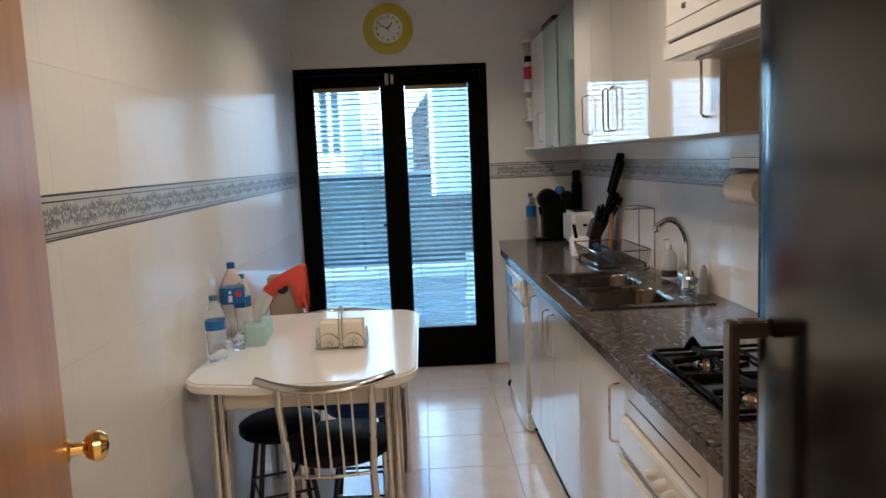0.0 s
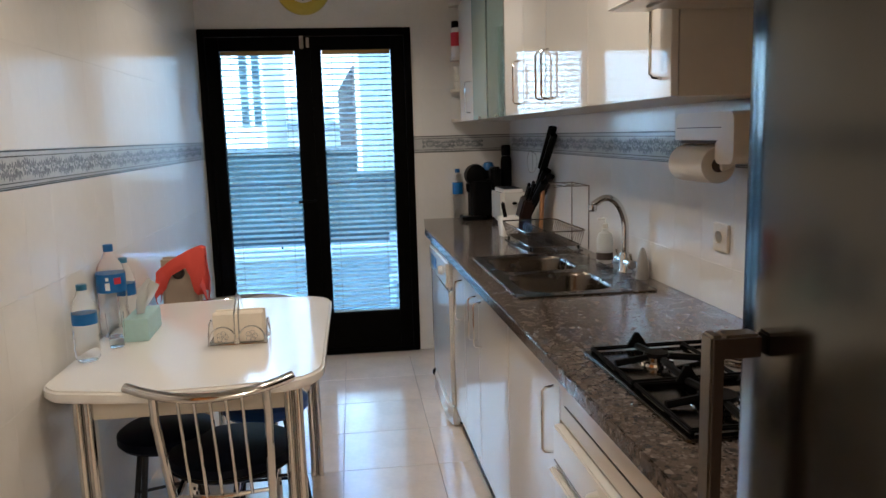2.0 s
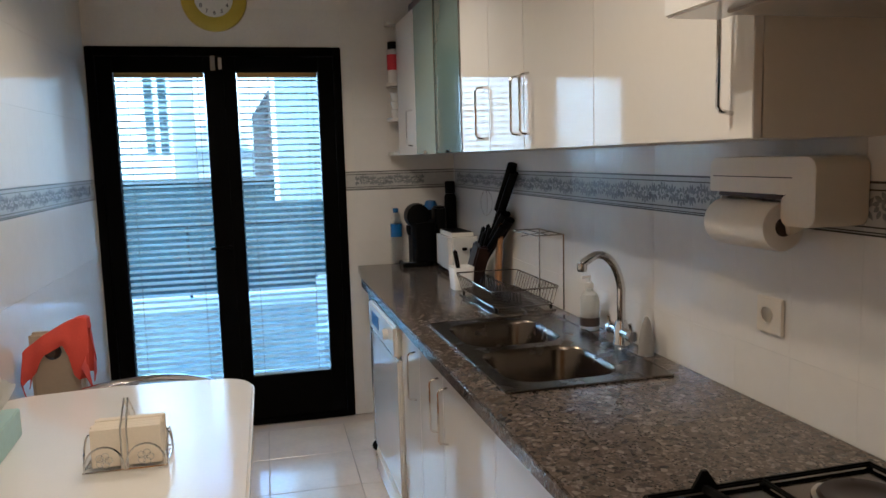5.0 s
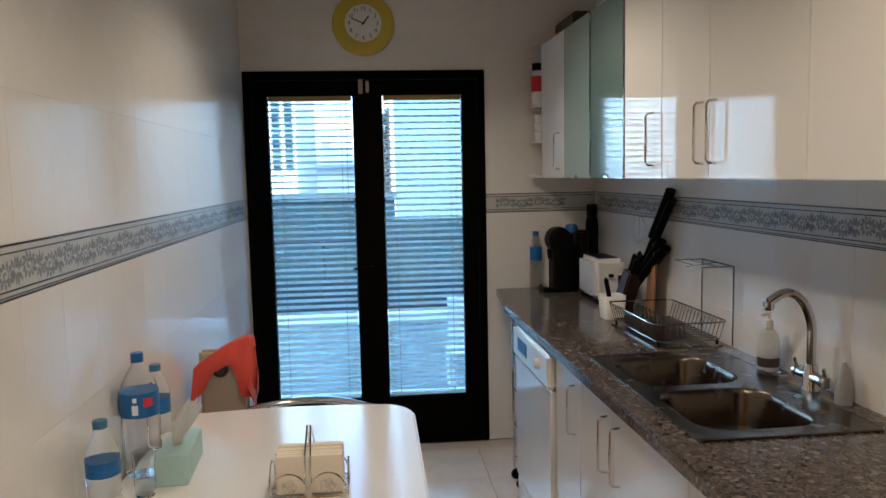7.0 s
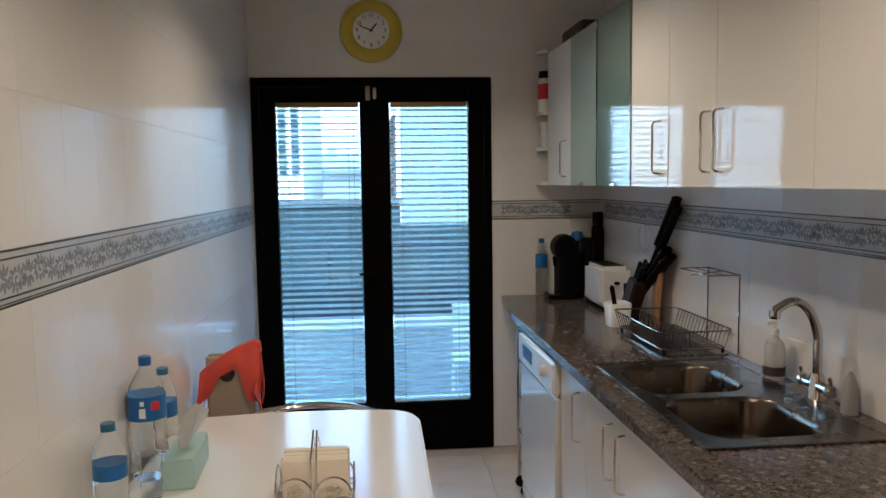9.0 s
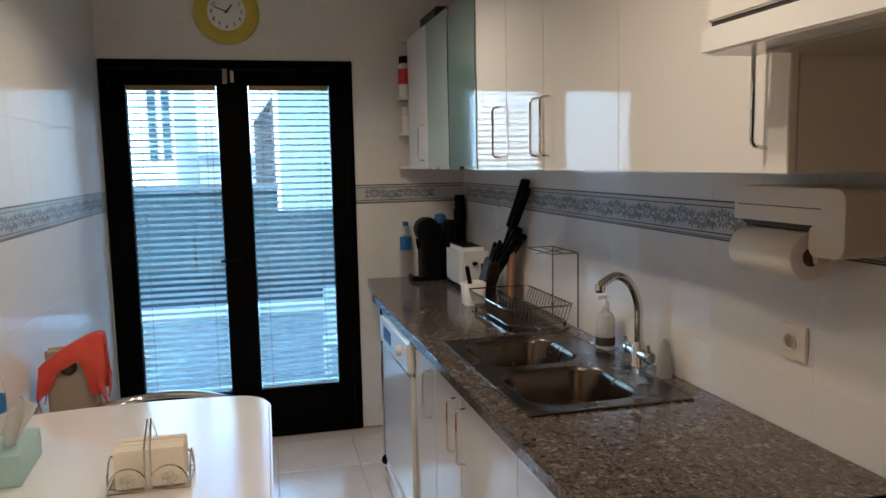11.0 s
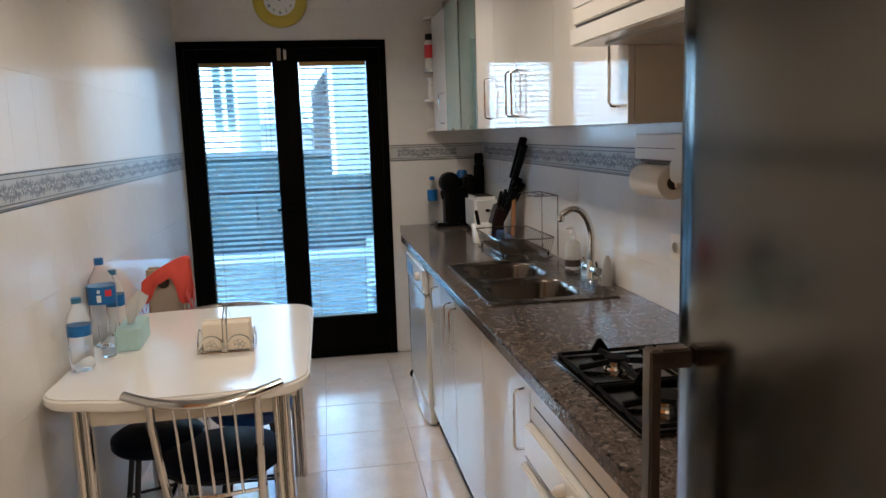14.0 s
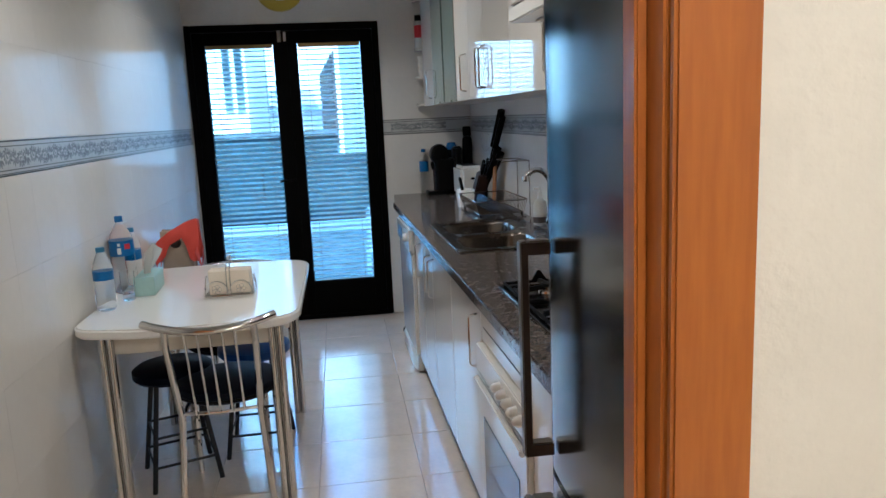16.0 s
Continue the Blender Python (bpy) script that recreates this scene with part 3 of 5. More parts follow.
single("end_panel", box(1.30, 5.06, 0, 1.315, NORTH - 0.02, 0.857), GLOSS, "cream end panel under the worktop", "panel", kind="structure")

# worktop with cut-outs for sink and hob
SX0, SX1, SY0, SY1 = 1.125, 1.612, 3.07, 3.93
HX0, HX1, HY0, HY1 = 1.13, 1.640, 1.86, 2.43
W0, W1 = EAST - 0.003, 0.862
cells = [box(CX0, Y_NEAR, W1, W0, HY0 + 0.02, 0.9)]
cells += [box(CX0, HY0 + 0.02, W1, HX0 + 0.02, HY1 - 0.02, 0.9), box(HX1 - 0.02, HY0 + 0.02, W1, W0, HY1 - 0.02, 0.9)]
cells += [box(CX0, HY1 - 0.02, W1, W0, SY0 + 0.02, 0.9)]
cells += [box(CX0, SY0 + 0.02, W1, SX0 + 0.02, SY1 - 0.02, 0.9), box(SX1 - 0.02, SY0 + 0.02, W1, W0, SY1 - 0.02, 0.9)]
cells += [prism([(CX0, SY1 - 0.02), (W0, SY1 - 0.02), (W0, NORTH - 0.03), (CX0 + 0.05, NORTH - 0.03), (CX0 + 0.01, 5.12), (CX0, 5.08)], W1, 0.9)]
wt = join(*cells)
bmesh.ops.remove_doubles(wt, verts=list(wt.verts), dist=0.0005)
wk = thing("worktop", (1.37, 3.3, 0.862), "speckled brown granite worktop, polished", "worktop")
part("slab", wt, GRANITE, wk, smooth=False)
part("front_edge", box(CX0 - 0.005, Y_NEAR, 0.862, CX0 - 0.0002, 5.07, 0.8985, 0.002), GRANITE, wk, "polished granite front edge")

# sink
sink = thing("sink", (1.37, 3.5, 0.9), "stainless steel double-bowl inset sink", "sink")
BOWLS = ((1.165, 3.525, 1.50, 3.875), (1.165, 3.125, 1.50, 3.475))
plate = bmesh.new()
edges = []
for loop in [rounded(SX0, SY0, SX1, SY1, 0.012, 3)] + [rounded(a, b, c, d, 0.09, 7) for a, b, c, d in BOWLS]:
    vs = [plate.verts.new((x, y, 0.9055)) for x, y in loop]
    edges += [plate.edges.new((vs[k], vs[(k + 1) % len(vs)])) for k in range(len(vs))]
bmesh.ops.triangle_fill(plate, use_beauty=True, use_dissolve=False, edges=edges)
bmesh.ops.recalc_face_normals(plate, faces=list(plate.faces))
if sum(f.normal.z for f in plate.faces) < 0:
    bmesh.ops.reverse_faces(plate, faces=list(plate.faces))
part("rim", join(plate, tube([(x, y, 0.9035) for x, y in rounded(SX0, SY0, SX1, SY1, 0.012, 3)], 0.0032, 8, True)), SINK_STEEL, sink)
for a, b, c, d in BOWLS:
    rings = []
    for inset, z, r in ((0, 0.9055, 0.09), (0.004, 0.902, 0.088), (0.009, 0.89, 0.085), (0.018, 0.80, 0.08), (0.032, 0.762, 0.075), (0.065, 0.748, 0.06), (0.12, 0.745, 0.04)):
        rings.append([(x, y, z) for x, y in rounded(a + inset, b + inset, c - inset, d - inset, r, 7)])
    bowl = part("bowl", loft(rings), SINK_STEEL, sink)
    part("drain", lathe([(0.001, 0.004), (0.02, 0.003), (0.038, 0.004), (0.042, 0.0), (0.042, -0.002)], (a + c) / 2, (b + d) / 2, 20, cz=0.7465), CHROME, bowl, "chrome drain")

# mixer tap
tap = thing("mixer_tap", (1.635, 3.42, 0.9), "chrome gooseneck kitchen mixer tap", "tap")
TPX, TPY = 1.635, 3.42
part("base", lathe([(0.027, 0), (0.027, 0.008), (0.024, 0.014), (0.022, 0.066), (0.018, 0.081), (0.001, 0.082)], TPX, TPY, 20, cz=0.9005), CHROME, tap)
neck = [(TPX, TPY, 0.975), (TPX - 0.001, TPY, 1.03)]
neck += [(TPX - 0.072 + 0.072 * math.cos(a), TPY + 0.012 * (1 - math.cos(a)), 1.06 + 0.135 * math.sin(a)) for a in [radians(k) for k in range(8, 118, 10)]]
neck += [(TPX - 0.124, TPY + 0.022, 1.168)]
part("spout", tube(neck, 0.0135, 12), CHROME, tap)
part("nozzle", lathe([(0.014, 0), (0.0165, 0.008), (0.0165, 0.026), (0.001, 0.027)], TPX - 0.124, TPY + 0.022, 14, cz=1.144), CHROME, tap)
part("cross_body", tube([(TPX, TPY - 0.055, 0.945), (TPX, TPY + 0.055, 0.945)], 0.017, 12), CHROME, tap)
for sgn in (-1, 1):
    part("lever", join(lathe([(0.001, 0), (0.019, 0.0), (0.021, sgn * 0.012), (0.016, sgn * 0.026), (0.001, sgn * 0.027)], TPX, TPY + sgn * 0.055, 16, "y", 0.945), tube([(TPX, TPY + sgn * 0.068, 0.955), (TPX - 0.008, TPY + sgn * 0.072, 0.985)], 0.006, 8)), CHROME, tap)

# soap bottle and brush stand
soap = thing("soap_dispenser", (1.640, 3.66, 0.9), "clear soap bottle with pump beside the sink", "soap dispenser")
part("bottle", lathe([(0.001, 0), (0.032, 0), (0.034, 0.01), (0.034, 0.10), (0.026, 0.125), (0.012, 0.135), (0.012, 0.145), (0.001, 0.146)], 1.640, 3.66, 20, cz=0.9005), SEMI, soap)
part("label", lathe([(0.0347, 0.015), (0.0347, 0.045)], 1.640, 3.66, 20, cz=0.9005), SHUTTER, soap, "dark label")
part("pump", join(lathe([(0.001, 0.146), (0.013, 0.147), (0.013, 0.165), (0.004, 0.168), (0.004, 0.19), (0.001, 0.191)], 1.640, 3.66, 12, cz=0.9005), tube([(1.640, 3.66, 1.088), (1.605, 3.65, 1.086)], 0.005, 8)), WHITE, soap)
single("plastic_scoop", lathe([(0.024, 0), (0.023, 0.045), (0.013, 0.10), (0.005, 0.118), (0.001, 0.119)], 1.650, 3.29, 16, cz=0.9005), GREY_PLASTIC, "small grey pointed plastic funnel standing by the sink", "funnel")

# dish rack
rack = thing("dish_rack", (1.53, 4.35, 0.9), "chrome wire dish drainer with raised cup shelf", "dish rack")
RX0, RX1, RY0, RY1 = 1.385, 1.672, 3.985, 4.50


def ring_bar(z, inset, r):
    return tube([(x, y, z) for x, y in rounded(RX0 + inset, RY0 + inset, RX1 - inset, RY1 - inset, 0.03, 4)], r, 6, True)


for fx, fy in ((RX0 + 0.03, RY0 + 0.03), (RX1 - 0.03, RY0 + 0.03), (RX0 + 0.03, RY1 - 0.03), (RX1 - 0.03, RY1 - 0.03)):
    part("foot", lathe([(0.006, 0), (0.006, 0.024)], fx, fy, 8, cz=0.9005), DARK, rack, "black rubber foot")
part("lower_ring", ring_bar(0.925, 0.02, 0.003), RACK_WIRE, rack)
part("upper_ring", ring_bar(0.995, 0.0, 0.0035), RACK_WIRE, rack)
for k in range(16):
    y = RY0 + 0.03 + k * (RY1 - RY0 - 0.06) / 15
    part("wire", tube([(RX0, y, 0.995), (RX0 + 0.02, y, 0.925), (RX1 - 0.02, y, 0.925), (RX1, y, 0.995)], 0.0024, 5), RACK_WIRE, rack)
for k in range(11):
    y = RY0 + 0.05 + k * 0.041
    part("plate_loop", tube([(RX0 + 0.10 + dx, y, 0.925 + h) for dx, h in ((0, 0), (0.004, 0.05), (0.02, 0.065), (0.036, 0.05), (0.04, 0))], 0.0026, 5), RACK_WIRE, rack)
for y in (RY0 - 0.03, RY0 + 0.22):
    part("post", tube([(RX1, y, 0.910), (RX1, y, 1.205)], 0.003, 6), RACK_WIRE, rack)
shelf = [(RX1, RY0 - 0.03), (RX1, RY0 + 0.22), (RX1 - 0.115, RY0 + 0.22), (RX1 - 0.115, RY0 - 0.03)]
tray = prism(rounded(RX0 + 0.008, RY0 + 0.012, RX1 - 0.006, RY1 - 0.01, 0.02, 4), 0.9005, 0.906, 0.002)
part("drip_tray", tray, STEEL, rack, "low steel drip tray")
part("cup_shelf", join(tube([(x, y, 1.205) for x, y in shelf], 0.003, 6, True), tube([(RX1 - 0.06, RY0 - 0.03, 1.205), (RX1 - 0.06, RY0 + 0.22, 1.205)], 0.002, 5), tube([(RX1, RY0 + 0.10, 1.205), (RX1 - 0.125, RY0 + 0.10, 1.192)], 0.002, 5)), RACK_WIRE, rack)
cutlery = thing("cutlery_holder", (1.45, 4.62, 0.9), "white plastic cutlery holder with one black-handled knife", "cutlery holder")
cup_rings = [[(x, y, z) for x, y in rounded(1.395 + q, 4.565 + q, 1.500 - q, 4.675 - q, 0.022)] for z, q in ((0.9005, 0.006), (1.005, 0.0), (1.005, 0.004), (0.91, 0.010))]
part("cup", loft(cup_rings), WHITE, cutlery)
kn = box(-0.009, -0.012, 0.0, 0.009, 0.012, 0.175, 0.006, 3)
kn.transform(pose(1.445, 4.61, 0.912, 0, -10, 0))
part("knife", kn, DARK, cutlery, "black knife handle")

# utensils, board, toaster, coffee machine, bottle
board = box(-0.011, -0.075, 0, 0.011, 0.075, 0.34, 0.008, 3)
board.transform(pose(1.632, 4.64, 0.901, 0, 3, -14))
single("cutting_board", board, BOARD_WOOD, "pale wooden cutting board leaning upright on worktop", "cutting board")
block = thing("knife_block", (1.52, 4.80, 0.9), "dark wooden knife block with black-handled knives", "knife block")
kb = box(-0.034, -0.050, 0, 0.034, 0.050, 0.19, 0.008)
kb.transform(pose(1.545, 4.77, 0.906, 10, 14, 0))
part("body", kb, BROWN_BLOCK, block)
for k, (dx, dy, h) in enumerate(((-0.018, -0.03, 0.05), (0.004, -0.03, 0.07), (0.022, -0.02, 0.06), (-0.012, 0.02, 0.07), (0.012, 0.025, 0.08))):
    kn = box(-0.008, -0.012, 0.18, 0.008, 0.012, 0.21 + h, 0.005)
    kn.transform(pose(1.545 + dx, 4.77 + dy, 0.906, 10, 14, 0))
    part("knife_handle", kn, DARK, block, "black knife handle")
ladle = thing("utensil_holder", (1.60, 4.87, 0.9), "tall black kitchen utensils bunched upright in a holder", "utensils")
part("holder", lathe([(0.036, 0), (0.040, 0.15), (0.036, 0.15), (0.032, 0.01), (0.001, 0.01)], 1.605, 4.87, 20, cz=0.9005), DARK, ladle)
for k, (dx, dy, tip, w) in enumerate(((0.0, -0.02, 0.585, 0.048), (0.004, -0.035, 0.545, 0.040), (-0.025, 0.04, 0.36, 0.05), (0.0, 0.03, 0.33, 0.05), (-0.05, 0.03, 0.30, 0.045))):
    bx, by = 1.605 + 0.4 * dx, 4.87 + 0.4 * dy
    tip_at, foot = Vector((1.658 + dx * 0.6, 4.50 + dy, 0.9 + tip - 0.012)), Vector((bx, by, 0.915))
    st = tube([foot, foot.lerp(tip_at, 0.64)], 0.009, 8)
    head = tube([foot.lerp(tip_at, q) for q in (0.62, 0.68, 0.90, 1.0)], w / 2, 12, False, 0.75)
    part("utensil", join(st, head), DARK, ladle)
part("whisk_wire", join(*[tube([(1.60 + 0.032 * math.cos(a) * math.sin(t), 4.70 + 0.032 * math.sin(a) * math.sin(t), 1.29 - 0.06 * math.cos(t)) for t in [math.pi * k / 10 for k in range(11)]], 0.0012, 5) for a in (0, 1.05, 2.1)]), CHROME, ladle, "thin whisk wires")

toaster = thing("toaster", (1.57, 5.15, 0.9), "white long-slot toaster with black top", "toaster")
part("body", box(1.492, 5.00, 0.912, 1.652, 5.29, 1.12, 0.022, 4), WHITE, toaster)
part("base", box(1.50, 5.01, 0.901, 1.645, 5.28, 0.914), DARK, toaster)
part("slot", box(1.52, 5.03, 1.1185, 1.625, 5.26, 1.1225, 0.003), DARK, toaster, "black toasting slot")
part("lever", box(1.56, 4.982, 1.03, 1.585, 5.0, 1.045, 0.003), DARK, toaster)

frame_of[0] = RUN @ Matrix.Translation((1.30, 5.46, 0.9)) @ Matrix.Diagonal((1.06, 1.0, 1.12, 1)) @ Matrix.Translation((-1.27, -5.48, -0.9))
coffee = thing("coffee_machine", (1.42, 5.46, 0.9), "black rounded capsule coffee machine", "coffee machine")
part("base", prism(rounded(1.29, 5.38, 1.44, 5.54, 0.03), 0.901, 0.925, 0.004), DARK, coffee)
part("drip_grid", prism(rounded(1.30, 5.39, 1.37, 5.53, 0.02), 0.927, 0.931), CHROME, coffee, "chrome drip grid")
part("column", prism(rounded(1.345, 5.385, 1.48, 5.535, 0.03), 0.925, 1.13, 0.006), DARK, coffee)
part("head", lathe([(0.001, -0.075), (0.045, -0.070), (0.062, -0.05), (0.066, 0), (0.062, 0.05), (0.045, 0.070), (0.001, 0.075)], 1.385, 5.46, 22, "y", 1.155), DARK, coffee)
part("spout", lathe([(0.014, 0), (0.02, 0.03), (0.02, 0.05)], 1.345, 5.46, 14, cz=1.06), DARK, coffee)
part("water_tank", prism(rounded(1.475, 5.40, 1.54, 5.52, 0.03), 0.925, 1.20, 0.01), DARK, coffee)
frame_of[0] = RUN
canister = thing("canister", (1.535, 5.555, 0.9), "dark storage canister with blue lid behind coffee machine", "canister")
part("body", lathe([(0.001, 0), (0.038, 0), (0.038, 0.31), (0.001, 0.31)], 1.535, 5.566, 20, cz=0.9005), DARK, canister)
part("lid", lathe([(0.039, 0.311), (0.039, 0.335), (0.028, 0.36), (0.001, 0.365)], 1.535, 5.566, 20, cz=0.9005), BLUE_CAP, canister, "dark blue lid")
flask = thing("tall_flask", (1.650, 5.548, 0.9), "tall black flask standing in the tiled corner", "flask")
part("body", lathe([(0.001, 0), (0.034, 0), (0.036, 0.006), (0.036, 0.34), (0.034, 0.38), (0.026, 0.40), (0.001, 0.401)], 1.650, 5.548, 24, cz=0.9005), DARK, flask)
part("cap", lathe([(0.028, 0.402), (0.030, 0.41), (0.030, 0.465), (0.026, 0.472), (0.001, 0.473)], 1.650, 5.548, 20, cz=0.9005), DARK, flask, "black cap")


def bottle(x, y, z, r, h, label_z, label_h, label_text, cap, label):
    ob = thing("water_bottle", (x, y, z), label, "bottle", "plastic water bottles")
    k = r / 0.045
    part("body", lathe([(0.001, 0.002), (r * 0.8, 0.0), (r, 0.012), (r, h * 0.25), (r * 0.95, h * 0.28), (r, h * 0.31), (r, h * 0.66), (r * 0.86, h * 0.76), (0.016, h * 0.90), (0.0135, h * 0.93), (0.0135, h * 0.955), (0.001, h * 0.956)], x, y, 24, cz=z + 0.0006), PET, ob)
    part("cap", lathe([(0.0165, h * 0.925), (0.0165, h - 0.002), (0.0145, h), (0.001, h)], x, y, 18, cz=z), cap, ob, "blue screw cap")
    lb = part("label", lathe([(r * 1.012, label_z), (r * 1.012, label_z + label_h)], x, y, 28, cz=z), BLUE_LABEL, ob, "blue printed film label")
    if label_text:
        for n, (a0, a1, z0, z1, mt) in enumerate(((-62, -34, 0.45, 0.80, RED_PRINT), (-96, -78, 0.15, 0.55, WHITE_PRINT), (-93, -81, 0.66, 0.85, WHITE_PRINT))):
            q = bmesh.new()
            rows = [[q.verts.new((x + r * 1.02 * math.cos(radians(a)), y + r * 1.02 * math.sin(radians(a)), z + label_z + label_h * f)) for a in np.linspace(a0, a1, 6)] for f in (z0, z1)]
            for i in range(5):
                q.faces.new((rows[0][i], rows[0][i + 1], rows[1][i + 1], rows[1][i]))
            part("print", q, mt, lb)


bottle(1.325, 5.565, 0.9, 0.034, 0.325, 0.16, 0.075, False, BLUE_CAP, "clear plastic water bottle with blue label on worktop")

# hob
hob = thing("hob", (1.385, 2.145, 0.9), "stainless steel hob with three gas burners and hot plate", "hob")
part("plate", prism(rounded(HX0, HY0, HX1, HY1, 0.012, 3), 0.9005, 0.908, 0.003), HOB_STEEL, hob)
BX, BY = (1.265, 1.50), (2.005, 2.295)
for ix, bx in enumerate(BX):
    for iy, by in enumerate(BY):
        if ix == 1 and iy == 1:
            hp = part("hot_plate", lathe([(0.076, 0), (0.076, 0.010), (0.071, 0.014), (0.048, 0.014), (0.044, 0.0125), (0.001, 0.0125)], bx, by, 32, cz=0.908), HOT_PLATE, hob, "dark iron hot plate")
            part("plate_ring", lathe([(0.086, 0), (0.085, 0.006), (0.077, 0.008), (0.077, 0)], bx, by, 32, cz=0.908), CHROME, hp)
            continue
        r = 0.030 + 0.010 * (ix == 0 and iy == 0)
        b = part("burner", lathe([(r + 0.012, 0), (r + 0.010, 0.006), (r, 0.008), (r, 0.018), (0.001, 0.018)], bx, by, 24, cz=0.908), CHROME, hob, "chrome gas burner")
        part("burner_cap", lathe([(r - 0.002, 0.0185), (r, 0.021), (r - 0.003, 0.027), (0.001, 0.028)], bx, by, 24, cz=0.908), IRON, b)
for y0, y1 in ((HY0 + 0.02, 2.143), (2.150, HY1 - 0.012)):
    bars = [box(HX0 + 0.015, y0, 0.911, HX1 - 0.015, y0 + 0.010, 0.920, 0.003), box(HX0 + 0.015, y1 - 0.010, 0.911, HX1 - 0.015, y1, 0.920, 0.003),
            box(HX0 + 0.015, y0, 0.911, HX0 + 0.025, y1, 0.920, 0.003), box(HX1 - 0.025, y0, 0.911, HX1 - 0.015, y1, 0.920, 0.003),
            box(1.380, y0, 0.911, 1.390, y1, 0.920, 0.003)]
    for fx in (HX0 + 0.018, 1.38, HX1 - 0.026):
        for fy in (y0 + 0.004, y1 - 0.012):
            bars.append(box(fx, fy, 0.908, fx + 0.008, fy + 0.008, 0.912))
    ym = (y0 + y1) / 2
    for bx in BX:
        if bx == BX[1] and y1 > 2.3:
            continue
        for sx, sy in ((1, 0), (-1, 0), (0, 1), (0, -1)):
            p0 = (bx + sx * 0.105, ym + sy * (y1 - y0) / 2 * 0.95, 0.917)
            p1 = (bx + sx * 0.028, ym + sy * 0.028, 0.926)
            bars.append(tube([p0, p1], 0.0085, 6))
    fin = prism([(-0.028, 0.0), (0.028, 0.0), (0.004, 0.036), (-0.006, 0.036)], -0.004, 0.004, 0.001)
    fin.transform(Matrix(((1, 0, 0, BX[0]), (0, 0, -1, y1 - 0.006), (0, 1, 0, 0.915), (0, 0, 0, 1))))
    bars.append(fin)
    part("grate", join(*bars), IRON, hob, "black cast-iron pan grate")

# oven housing
oven = thing("oven", (1.38, 2.11, 0), "white built-in electric oven with row of knobs", "oven")
part("housing", box(DX + 0.02, 1.822, 0.1, EAST - 0.004, 2.418, 0.858), CARCASS, oven)
part("filler_panel", box(DX, 1.822, 0.735, DX + 0.018, 2.418, 0.852, 0.002), GLOSS, oven)
part("groove", box(DX - 0.0015, 1.86, 0.782, DX + 0.002, 2.38, 0.786), PLINTH_SEAL, oven)
cpn = part("control_panel", box(DX - 0.020, 1.825, 0.630, DX + 0.018, 2.415, 0.728, 0.004), WHITE, oven)
part("trim", box(DX - 0.0225, 1.84, 0.634, DX - 0.0195, 2.40, 0.640), HANDLE_STEEL, cpn, "thin steel trim line")
for k in range(5):
    part("knob", lathe([(0.001, -0.030), (0.011, -0.024), (0.014, -0.018), (0.018, 0.0), (0.001, 0.001)], DX - 0.020, 2.09 - k * 0.062, 18, "x", 0.69), WHITE, cpn, "white oven knob")
od = part("door", box(DX - 0.016, 1.825, 0.125, DX + 0.018, 2.415, 0.622, 0.004), WHITE, oven)
part("window", box(DX - 0.0185, 1.90, 0.20, DX - 0.0155, 2.34, 0.50, 0.001), material("oven_window_glass", (0.10, 0.115, 0.13), 0.06, vary=0.05), od, "grey-blue oven window")
part("grip_ledge", box(DX - 0.034, 1.83, 0.596, DX - 0.0165, 2.41, 0.618, 0.005), WHITE, od, "white grip ledge")
single("filler_cabinet", box(DX, Y_NEAR + 0.002, 0.1, EAST - 0.004, 1.818, 0.858, 0.002), GLOSS, "narrow cream filler cabinet between oven and fridge", "cabinet")

# wall units
UX, UZ0, UZ1 = 1.338, 1.53, 2.245


def wall_unit(y0, y1, doors, glass=False, h=None):
    ob = thing("wall_cabinet", (1.51, (y0 + y1) / 2, UZ0), "cream wall cabinet with green frosted glass doors" if glass else "cream high-gloss wall cabinet above the worktop", "cabinet", "wall cabinets")
    part("body", box(UX + 0.02, y0 + 0.001, UZ0, EAST - 0.004, y1 - 0.001, UZ1), CARCASS, ob)
    for k, (a, b, hy) in enumerate(doors):
        if glass:
            d = part("door", box(UX, a + 0.0015, UZ0, UX + 0.018, b - 0.0015, UZ1, 0.001), FROST if k else FROST_DARKER, ob, "green frosted glass door")
            part("clip", box(UX - 0.006, (a + b) / 2 - 0.03, UZ0 + 0.002, UX - 0.0005, (a + b) / 2 + 0.03, UZ0 + 0.014, 0.002), CHROME, d, "small chrome grip")
            part("edge_strip", box(UX - 0.004, a + 0.001, UZ0, UX - 0.0005, a + 0.010, UZ1), STEEL, d)
        else:
            d = part("door", box(UX, a + 0.0008, UZ0, UX + 0.018, b - 0.0008, UZ1, 0.0015), GLOSS, ob)
            handle(UZ0 + 0.045, UZ0 + 0.225, hy, UX, d)


wall_unit(2.40, 3.00, [(2.40, 3.00, 2.455)])
wall_unit(3.00, 3.82, [(3.00, 3.48, 3.435), (3.48, 3.82, 3.515)])
wall_unit(3.82, 4.17, [(3.82, 4.17, 3.885)])
wall_unit(4.17, 5.01, [(4.17, 4.585, 0), (4.585, 5.01, 0)], True)
wall_unit(5.01, 5.46, [(5.01, 5.46, 5.09)])
es = thing("end_shelf", (1.45, 5.51, UZ0), "open cream end shelf beside the wall cabinets", "shelf")
part("back", box(1.60, 5.462, UZ0, EAST - 0.004, NORTH - 0.028, UZ1), CARCASS, es)
for z in (UZ0, 1.72, 1.915, 2.25):
    part("board", prism([(1.60, 5.462), (1.60, NORTH - 0.028), (1.30, NORTH - 0.028), (1.29, 5.545), (1.31, 5.48), (1.335, 5.462)], z, z + 0.018, 0.002), GLOSS, es)
